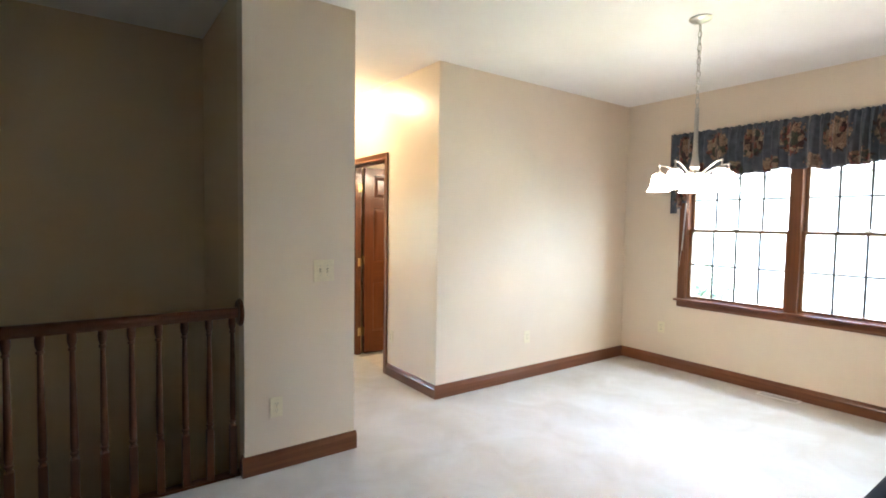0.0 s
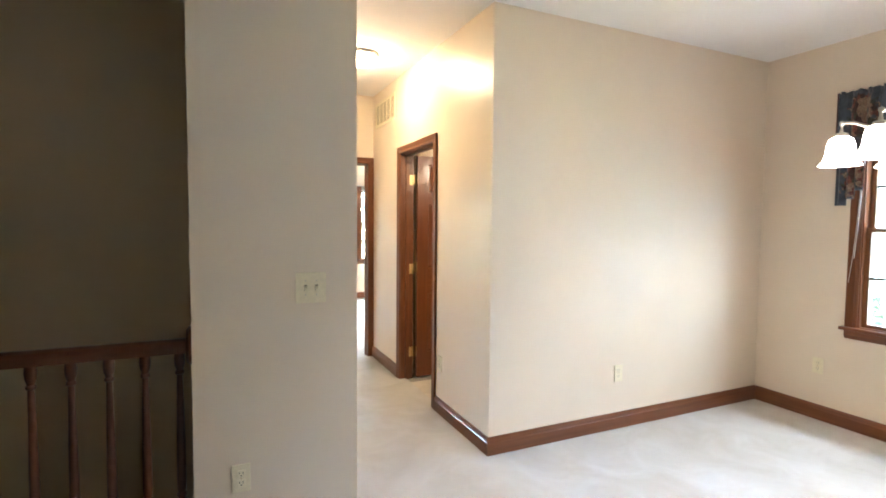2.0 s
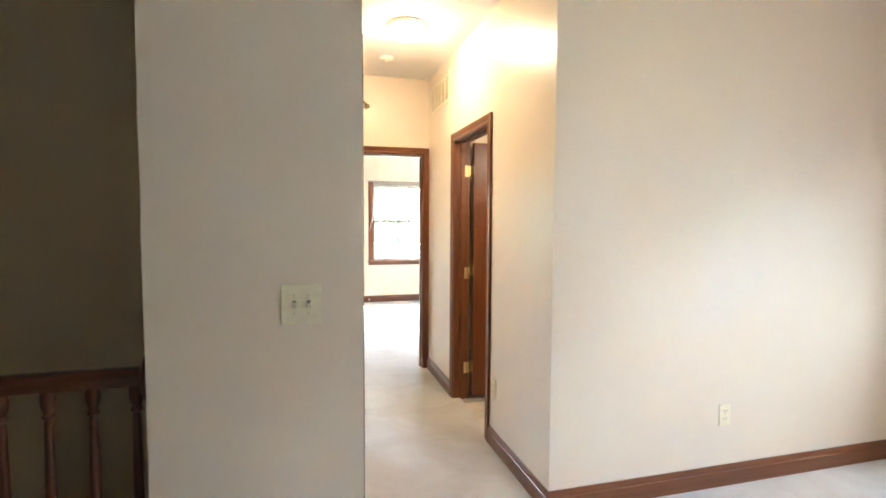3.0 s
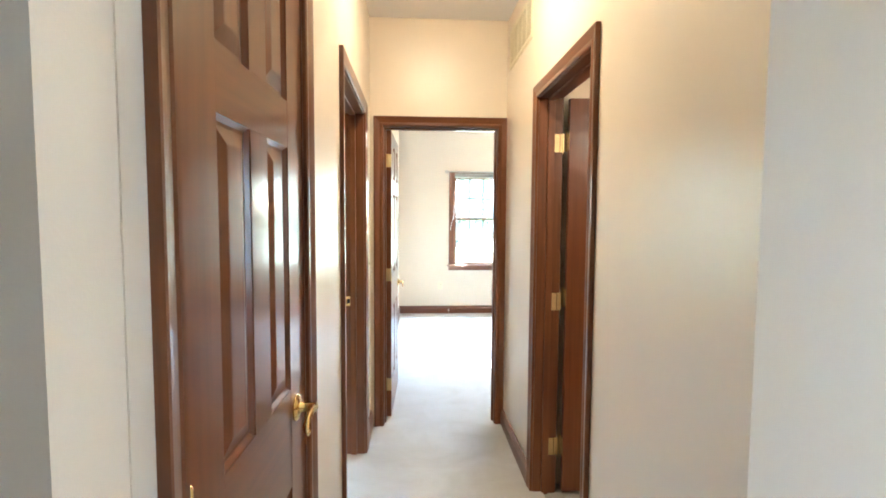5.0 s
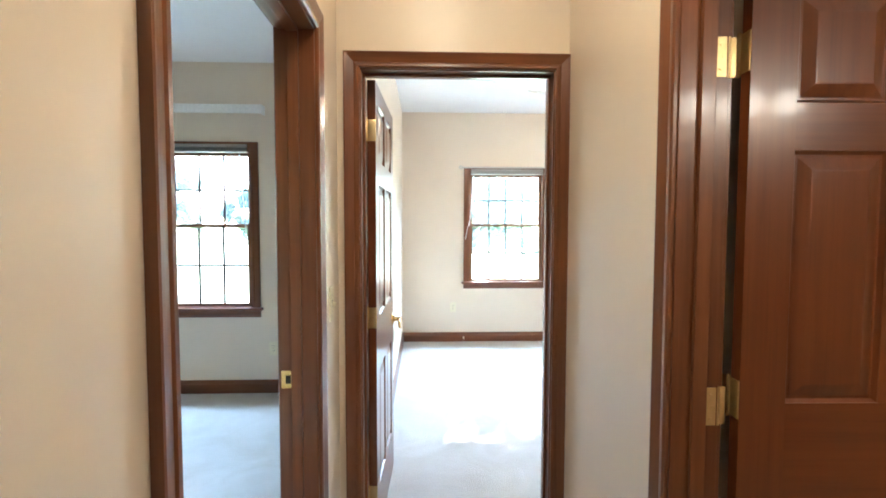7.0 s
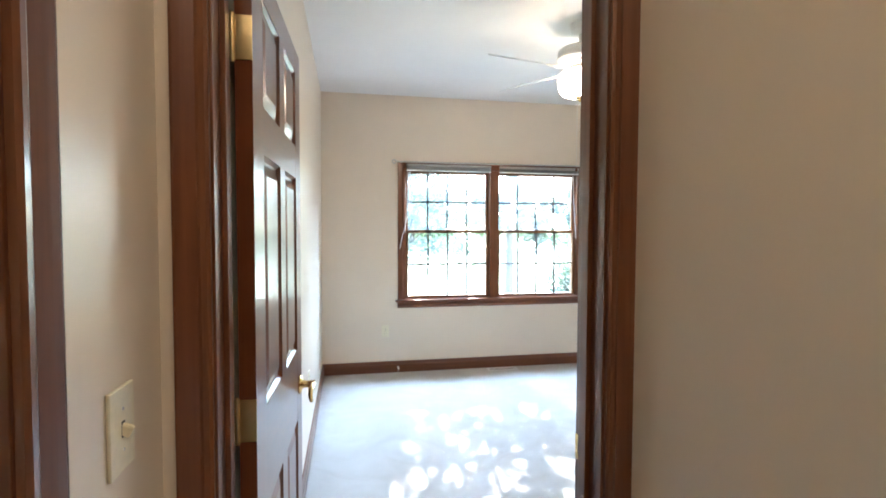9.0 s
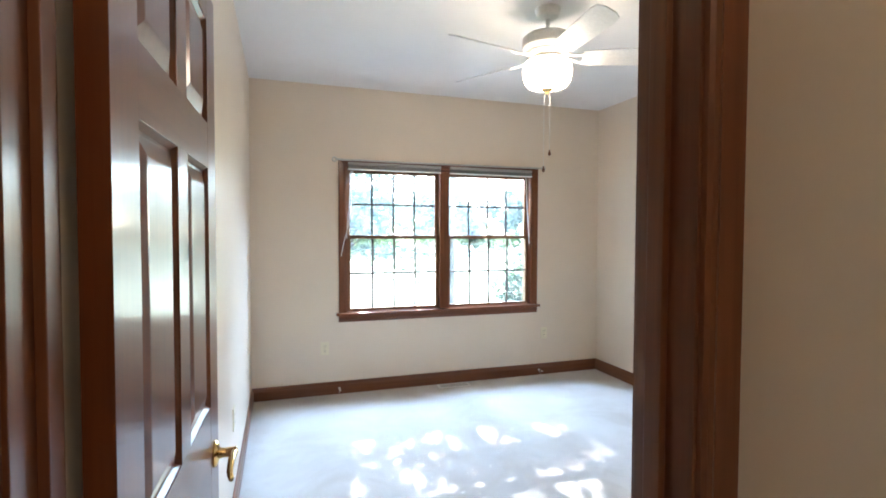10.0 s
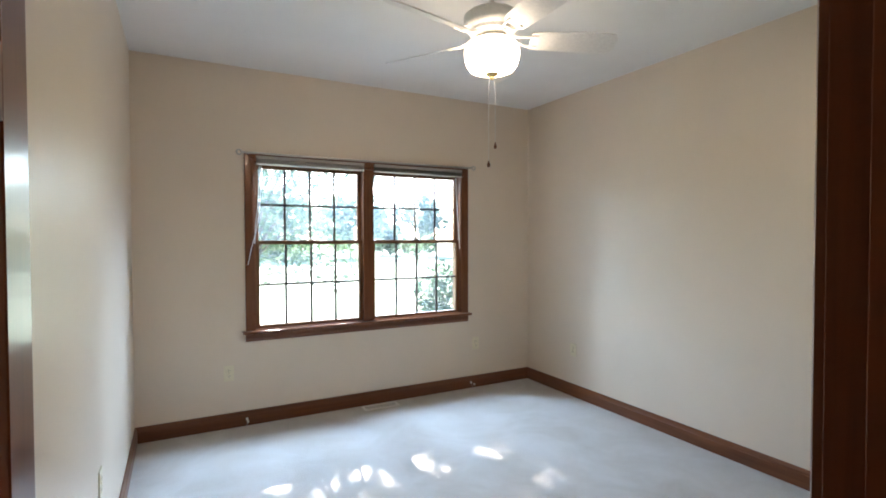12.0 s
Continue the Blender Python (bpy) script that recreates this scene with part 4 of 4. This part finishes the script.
lathe(bm, [(0.0, 0.0), (0.062, 0.0), (0.062, -0.008), (0.054, -0.024), (0.030, -0.029), (0.0, -0.029)], 28)
part("housing", bm, white_plastic, det, "", True)
bm = bmesh.new()
lathe(bm, [(0.0, -0.0285), (0.016, -0.0285), (0.014, -0.033), (0.0, -0.033)], 16)
part("test_button", bm, ivory, det, "", True)

vent = thing("return_air_grille", "cream louvred return air grille high on the hall wall", "vent", facing(2.015, 5.06, 2.515, 'w'))
bm = bmesh.new()
for x0, x1, z0, z1 in ((-0.30, 0.30, 0.095, 0.12), (-0.30, 0.30, -0.12, -0.095), (-0.30, -0.275, -0.095, 0.095), (0.275, 0.30, -0.095, 0.095)):
    box(bm, x0, x1, 0.0, 0.008, z0, z1, 0.002)
part("frame", bm, ivory, vent)
bm = bmesh.new()
box(bm, -0.275, 0.275, 0.0004, 0.002, -0.095, 0.095)
part("backing", bm, grille_dark, vent)
for i in range(1, 5):
    x = -0.275 + 0.55 * i / 5
    block("bar", ivory, vent, x - 0.006, x + 0.006, 0.002, 0.008, -0.095, 0.095, 0.001)
for k in range(13):
    z = -0.085 + 0.0142 * k
    bm = bmesh.new()
    bmesh.ops.create_cube(bm, size=1, matrix=Matrix.Translation((0, 0.0045, z)) @ Matrix.Rotation(radians(40), 4, 'X') @ Matrix.Diagonal((0.549, 0.0085, 0.0014, 1)))
    part("louvre", bm, ivory, vent)


def floor_register(label, m):
    r = thing("floor_register", label, "vent", m, "floor registers")
    bm = bmesh.new()
    for x0, x1, y0, y1 in ((-0.155, 0.155, 0.040, 0.055), (-0.155, 0.155, -0.055, -0.040), (-0.155, -0.140, -0.04, 0.04), (0.140, 0.155, -0.04, 0.04)):
        box(bm, x0, x1, y0, y1, 0.0, 0.006, 0.0015)
    part("frame", bm, white_metal, r)
    bm = bmesh.new()
    box(bm, -0.14, 0.14, -0.04, 0.04, 0.0002, 0.0012)
    part("duct_shadow", bm, dark_slot, r)
    for i in range(19):
        x = -0.135 + 0.015 * i
        block("slat", white_metal, r, x - 0.003, x + 0.003, -0.04, 0.04, 0.0014, 0.0052)


floor_register("white slotted metal floor register in the bedroom carpet", pose(2.98, 9.325, 0.010))
floor_register("white slotted metal floor register in the dining carpet", pose(4.47, 1.40, 0.010, 0, 0, 90))
floor_register("white slotted metal floor register in the side room carpet", pose(-0.82, 7.58, 0.010))

for x, y in ((1.92, 9.404), (3.93, 9.404)):
    bm = bmesh.new()
    lathe(bm, [(0.0, 0.0), (0.010, 0.0), (0.010, -0.004), (0.0045, -0.006)], 12, (x, y, 0.062), 'y')
    coil = [(x + 0.005 * math.cos(a), y - 0.006 - a * 0.0009, 0.062 + 0.005 * math.sin(a) - 0.00008 * a * a) for a in [i * 0.5 for i in range(110)]]
    tube(bm, coil, 0.0011, 5)
    st = tagged(part("spring_door_stop", bm, white_metal), "small white spring door stop on the baseboard", "door stop", "spring door stops")
    bm = bmesh.new()
    lathe(bm, [(0.0, 0.0), (0.008, 0.0), (0.008, -0.012), (0.0, -0.014)], 12, (x, y - 0.055, 0.062 - 0.24 * 0.001), 'y')
    part("rubber_tip", bm, white_plastic, st, "white rubber tip")


# ---- bedroom: ceiling fan ----
def ceiling_fan(x, y):
    f = thing("ceiling_fan", "white five-blade ceiling fan with lit glass bowl and pull chains", "ceiling fan", pose(x, y, 0))
    bm = bmesh.new()
    lathe(bm, [(0.0, H), (0.072, H), (0.072, H - 0.012), (0.060, H - 0.045), (0.030, H - 0.060), (0.0, H - 0.060)], 32)
    part("canopy", bm, white_metal, f, "", True)
    bm = bmesh.new()
    lathe(bm, [(0.0, H - 0.06), (0.0125, H - 0.06), (0.0125, 2.61), (0.022, 2.607), (0.022, 2.59), (0.0, 2.59)], 20)
    part("downrod", bm, white_metal, f, "", True)
    bm = bmesh.new()
    lathe(bm, [(0.0, 2.602), (0.060, 2.602), (0.120, 2.594), (0.143, 2.575), (0.146, 2.535), (0.140, 2.520), (0.118, 2.506), (0.114, 2.490), (0.080, 2.478), (0.0, 2.475)], 40)
    part("motor_housing", bm, white_metal, f, "", True)
    bm = bmesh.new()
    lathe(bm, [(0.0, 2.476), (0.070, 2.476), (0.074, 2.466), (0.060, 2.458), (0.100, 2.455), (0.104, 2.449), (0.0, 2.447)], 32)
    part("light_kit", bm, white_metal, f, "", True)
    bm = bmesh.new()
    lathe(bm, [(0.100, 2.449), (0.126, 2.436), (0.138, 2.415), (0.141, 2.392), (0.138, 2.362), (0.128, 2.328), (0.111, 2.306), (0.078, 2.294), (0.0, 2.289)], 40)
    part("bowl", bm, bowl_glow, f, "lit frosted glass bowl", True)
    bm = bmesh.new()
    lathe(bm, [(0.0, 2.293), (0.033, 2.289), (0.028, 2.280), (0.012, 2.272), (0.012, 2.264), (0.0, 2.256)], 20)
    part("finial", bm, brass, f, "small brass finial", True)
    for i in range(5):
        a = radians(49 + 72 * i)
        turn = Matrix.Rotation(a, 4, 'Z') @ Matrix.Translation((0, 0, 2.462)) @ Matrix.Rotation(radians(-22), 4, 'X')
        bm = bmesh.new()
        out = [(0.20, -0.050), (0.24, -0.058), (0.40, -0.066), (0.58, -0.070), (0.635, -0.062), (0.655, -0.030), (0.655, 0.030), (0.635, 0.062), (0.58, 0.070), (0.40, 0.066), (0.24, 0.058), (0.20, 0.050)]
        lo = [bm.verts.new(turn @ Vector((u, w, -0.003))) for u, w in out]
        hi = [bm.verts.new(turn @ Vector((u, w, 0.003))) for u, w in out]
        bm.faces.new(lo)
        bm.faces.new(hi)
        for k in range(len(out)):
            j = (k + 1) % len(out)
            bm.faces.new((lo[k], lo[j], hi[j], hi[k]))
        part("blade", bm, white_metal, f)
        bm = bmesh.new()
        for s in (-1, 1):
            tube(bm, [turn @ Vector(p) for p in ((0.085, s * 0.012, 0.028), (0.13, s * 0.016, 0.008), (0.18, s * 0.030, -0.006), (0.235, s * 0.034, -0.0045))], 0.006, 6)
        part("blade_iron", bm, white_metal, f, "", True)
    for dx, dy, zb in ((0.014, -0.01, 1.905), (-0.012, 0.012, 1.812)):
        bm = bmesh.new()
        tube(bm, [(dx * 0.5, dy * 0.5, 2.272), (dx * 0.8, dy * 0.8, 2.24), (dx, dy, 2.2), (dx, dy, zb + 0.03)], 0.0016, 6)
        ch = part("pull_chain", bm, cord_mat, f, "fine metal pull chain")
        bm = bmesh.new()
        lathe(bm, [(0.0, 0.036), (0.003, 0.034), (0.004, 0.026), (0.0085, 0.014), (0.0075, 0.004), (0.0, 0.0)], 12, (dx, dy, zb))
        part("pull_fob", bm, trim['z'], ch, "small wooden pull fob", True)
    return f


ceiling_fan(2.895, 7.500)


# ---- stair railing ----
def railing():
    r = thing("stair_railing", "dark brown wooden stair railing with turned balusters", "railing")
    x0, x1, y = WEST, 0.41, 2.62
    prof = [(-0.020, -0.028), (0.020, -0.028), (0.022, -0.012), (0.030, -0.004), (0.032, 0.010), (0.027, 0.022), (0.014, 0.029), (-0.014, 0.029), (-0.027, 0.022), (-0.032, 0.010), (-0.030, -0.004), (-0.022, -0.012)]
    bm = bmesh.new()
    extrude_profile(bm, prof, lambda a, b, e: (e, y + a, 0.938 + b), (x0, x1 - 0.018))
    part("handrail", bm, rail_wood['x'], r, "", True)
    bm = bmesh.new()
    lathe(bm, [(0.0, 0.0), (0.078, 0.0), (0.078, -0.010), (0.066, -0.020), (0.0, -0.018)], 28, (x1, y, 0.938), 'x')
    part("rosette", bm, rail_wood['z'], r, "round wall rosette", True)
    block("shoe_rail", rail_wood['x'], r, x0, x1 - 0.001, y - 0.034, y + 0.034, 0.0, 0.022, 0.004)
    bm = bmesh.new()
    lathe(bm, [(0.0145, 0.318), (0.019, 0.324), (0.019, 0.330), (0.0135, 0.336), (0.0165, 0.350), (0.0175, 0.38), (0.0165, 0.50), (0.0140, 0.66), (0.0115, 0.80), (0.0110, 0.822), (0.017, 0.828), (0.017, 0.836), (0.0125, 0.842), (0.0185, 0.862), (0.0205, 0.885), (0.0185, 0.912)], 14)
    box(bm, -0.0185, 0.0185, -0.0185, 0.0185, 0.021, 0.30, 0.0015)
    lathe(bm, [(0.0185, 0.298), (0.0125, 0.308), (0.0145, 0.318)], 14)
    me = mesh_of(bm, "baluster", rail_wood['z'], True)
    x = 0.363
    while x > x0 + 0.05:
        o = new("baluster", me)
        o.parent = r
        o.location = (x, y, 0)
        x -= 0.1197
    return r


railing()

# landing nosing under the railing
tagged(block("trim_landing", trim['x'], None, WEST, 0.41, 2.66, 2.69, -0.25, 0.004, 0.006), "brown wooden landing edge above the stairwell", "trim", kind="structure")

# kitchen peninsula: dark worktop on a wooden base
pen = thing("kitchen_peninsula", "dark slate worktop peninsula on a brown wooden base", "counter")
bm = bmesh.new()
box(bm, 0.93, 2.60, -0.70, 0.004, 0.862, 0.90, 0.006)
part("worktop", bm, counter_mat, pen, "dark slate laminate worktop")
block("base", trim['z'], pen, 0.99, 2.56, -0.66, -0.05, 0.08, 0.862, 0.003)
block("toe_kick", dark_slot, pen, 1.03, 2.52, -0.62, -0.10, 0.0, 0.08)

# side room: loose white cable left on the carpet by the wall
bm = bmesh.new()
rng = random.Random(8)
pts = [(0.27 + 0.055 * math.cos(a * 0.9) + 0.004 * a, 7.585 + 0.022 * math.sin(a * 1.3), 0.016 + 0.018 * (0.5 + 0.5 * math.sin(a * 0.7 + 1))) for a in [i * 0.35 for i in range(70)]]
tube(bm, pts, 0.0032, 6)
cable = tagged(part("loose_cable", bm, cord_mat, None, "", True), "loose white cable curled on the carpet by the baseboard", "cable")

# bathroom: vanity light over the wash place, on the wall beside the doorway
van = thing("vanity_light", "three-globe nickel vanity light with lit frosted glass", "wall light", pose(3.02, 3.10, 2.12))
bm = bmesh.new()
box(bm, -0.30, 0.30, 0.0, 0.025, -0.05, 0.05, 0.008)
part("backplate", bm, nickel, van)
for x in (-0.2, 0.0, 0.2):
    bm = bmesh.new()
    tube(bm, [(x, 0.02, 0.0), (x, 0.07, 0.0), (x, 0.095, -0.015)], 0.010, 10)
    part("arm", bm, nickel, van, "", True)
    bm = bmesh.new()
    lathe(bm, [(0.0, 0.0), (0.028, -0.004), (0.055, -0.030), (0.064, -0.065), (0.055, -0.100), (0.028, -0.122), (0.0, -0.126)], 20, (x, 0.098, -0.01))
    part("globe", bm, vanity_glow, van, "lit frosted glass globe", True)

# ---- outdoors ----
bm = bmesh.new()
outer = [(-400, -400), (400, -400), (400, 600), (-400, 600)]
inner = [(WEST - 0.1, SOUTH - 0.1), (4.66, SOUTH - 0.1), (4.66, 7.75), (WEST - 0.1, 7.75)]
vo = [bm.verts.new((x, y, -0.62)) for x, y in outer]
vi = [bm.verts.new((x, y, -0.62)) for x, y in inner]
for i in range(4):
    j = (i + 1) % 4
    bm.faces.new((vo[i], vo[j], vi[j], vi[i]))
tagged(part("ground", bm, lawn_mat), "sunlit mown lawn reaching to the horizon", "ground", kind="structure")


def leaf_cloud(rng, centres, count, size):
    """Many small folded leaves scattered in clumps round centres of (x, y, z, radius)."""
    verts, faces = [], []
    weights = [c[3] ** 2 for c in centres]
    for _ in range(count):
        cx, cy, cz, cr = rng.choices(centres, weights)[0]
        d = Vector((rng.gauss(0, 1), rng.gauss(0, 1), rng.gauss(0, 1))).normalized()
        p = Vector((cx, cy, cz)) + d * cr * (0.35 + 0.65 * rng.random() ** 0.6)
        u = Vector((rng.gauss(0, 1), rng.gauss(0, 1), rng.gauss(0, 0.6))).normalized()
        w = u.cross(Vector((rng.gauss(0, 1), rng.gauss(0, 1), rng.gauss(0, 1)))).normalized()
        n = u.cross(w)
        s = size * (0.6 + 0.8 * rng.random())
        k = len(verts)
        verts += [p - u * s, p + w * s * 0.45 + n * s * 0.15, p + u * s, p - w * s * 0.45 + n * s * 0.15]
        faces += [(k, k + 1, k + 2), (k, k + 2, k + 3)]
    return verts, faces


def tree(seed, x, y, trunk_h, crown_z, crown_r, clumps, count, size, label, leaf=None):
    rng = random.Random(seed)
    t = thing("tree", label, "tree", pose(x, y, -0.62), "garden trees")
    bm = bmesh.new()
    r0 = 0.028 * crown_r + 0.03
    tube(bm, [(0, 0, -0.1), (0.03, 0.02, trunk_h * 0.4), (-0.04, 0.05, trunk_h * 0.8), (0.05, -0.03, crown_z)], [r0 * 1.3, r0, r0 * 0.8, r0 * 0.35], 12)
    part("trunk", bm, bark, t, "", True)
    centres = []
    for i in range(clumps):
        a, e = rng.uniform(0, 2 * math.pi), rng.uniform(-0.75, 1.0)
        rr = crown_r * rng.uniform(0.35, 0.92) * math.sqrt(max(0.1, 1 - 0.6 * e * e))
        c = (rr * math.cos(a), rr * math.sin(a), crown_z + e * crown_r * 0.95, crown_r * rng.uniform(0.22, 0.38))
        centres.append(c)
        if i % 3 == 0:
            bm = bmesh.new()
            h0 = trunk_h * rng.uniform(0.7, 1.0)
            tube(bm, [(0, 0, h0), (c[0] * 0.5, c[1] * 0.5, (h0 + c[2]) / 2 + 0.2), (c[0], c[1], c[2])], [r0 * 0.4, r0 * 0.25, r0 * 0.06], 7)
            part("limb", bm, bark, t, "", True)
    v, f = leaf_cloud(rng, centres, count, size)
    me = bpy.data.meshes.new("crown")
    me.from_pydata(v, [], f)
    me.materials.append(leaf or leaves)
    o = new("crown", me)
    o.parent = t
    return t


tree(3, 6.15, 18.6, 3.8, 9.1, 2.9, 50, 11500, 0.10, "tall leafy green shade tree beyond the bedroom window")
tree(4, 2.3, 14.2, 1.5, 3.1, 2.2, 70, 9000, 0.06, "small ornamental green tree near the bedroom window")
tree(11, 0.2, 18.2, 2.8, 6.9, 3.7, 46, 11000, 0.14, "tall leafy green shade tree on the lawn")
for i in range(18):
    x, y = -38 + 5.0 * i + 1.7 * math.sin(i * 2.3), 56 + 5 * math.sin(i * 1.7)
    tree(30 + i, x, y, 1.6, 3.0 + 0.9 * math.sin(i * 2.9), 3.0 + 0.5 * math.sin(i * 4.1), 22, 1700, 0.36, "distant green tree across the lawn", far_leaves)



def bush(seed, x, y, r, h, label):
    rng = random.Random(seed)
    centres = [(rng.uniform(-r, r) * 0.7, rng.uniform(-r, r) * 0.7, h * rng.uniform(0.25, 0.8), r * rng.uniform(0.35, 0.6)) for _ in range(14)]
    v, f = leaf_cloud(rng, centres, 2600, 0.045)
    me = bpy.data.meshes.new("foliage")
    me.from_pydata(v, [], f)
    me.materials.append(leaves)
    b = thing("bush", label, "bush", pose(x, y, -0.62), "garden bushes")
    o = new("foliage", me)
    o.parent = b
    bm = bmesh.new()
    for k in range(5):
        a = k * 1.26
        tube(bm, [(0.05 * math.cos(a), 0.05 * math.sin(a), -0.05), (0.4 * r * math.cos(a), 0.4 * r * math.sin(a), h * 0.5), (0.6 * r * math.cos(a), 0.6 * r * math.sin(a), h * 0.8)], [0.02, 0.014, 0.005], 6)
    part("stems", bm, bark, b)


bush(5, 5.35, 12.4, 0.5, 1.85, "leafy green bush outside the bedroom window")
bush(6, 6.6, 3.35, 0.60, 1.80, "leafy green bush outside the dining window")
for i in range(9):
    bush(50 + i, -14 + 4.4 * i + (i % 3) * 0.7, 36 + (i % 4) * 1.3, 1.9, 2.6, "rounded green hedge shrub across the lawn")

# neighbouring house with white lap siding, seen through the dining window
house = thing("neighbour_house", "white lap-sided house beyond the dining window", "house", pose(10.5, 1.5, -0.62))
block("wall", siding_mat, house, 0.02, 6.0, -7.0, 7.0, 0.0, 3.1)
bm = bmesh.new()
vs = [(0.0, 0.0), (0.018, 0.0), (0.006, 0.115), (0.0, 0.115)]
extrude_profile(bm, vs, lambda a, b, e: (-a, e * 7.0, b), (-1, 1))
board = mesh_of(bm, "siding_board", siding_mat)
for k in range(27):
    o = new("siding_board", board)
    o.parent = house
    o.location = (0.02, 0, 0.03 + 0.113 * k)
bm = bmesh.new()
extrude_profile(bm, [(-0.5, 3.05), (6.5, 3.05), (3.0, 4.9)], lambda a, b, e: (a, e * 7.4, b), (-1, 1))
part("roof", bm, roof_mat, house, "grey shingle roof")
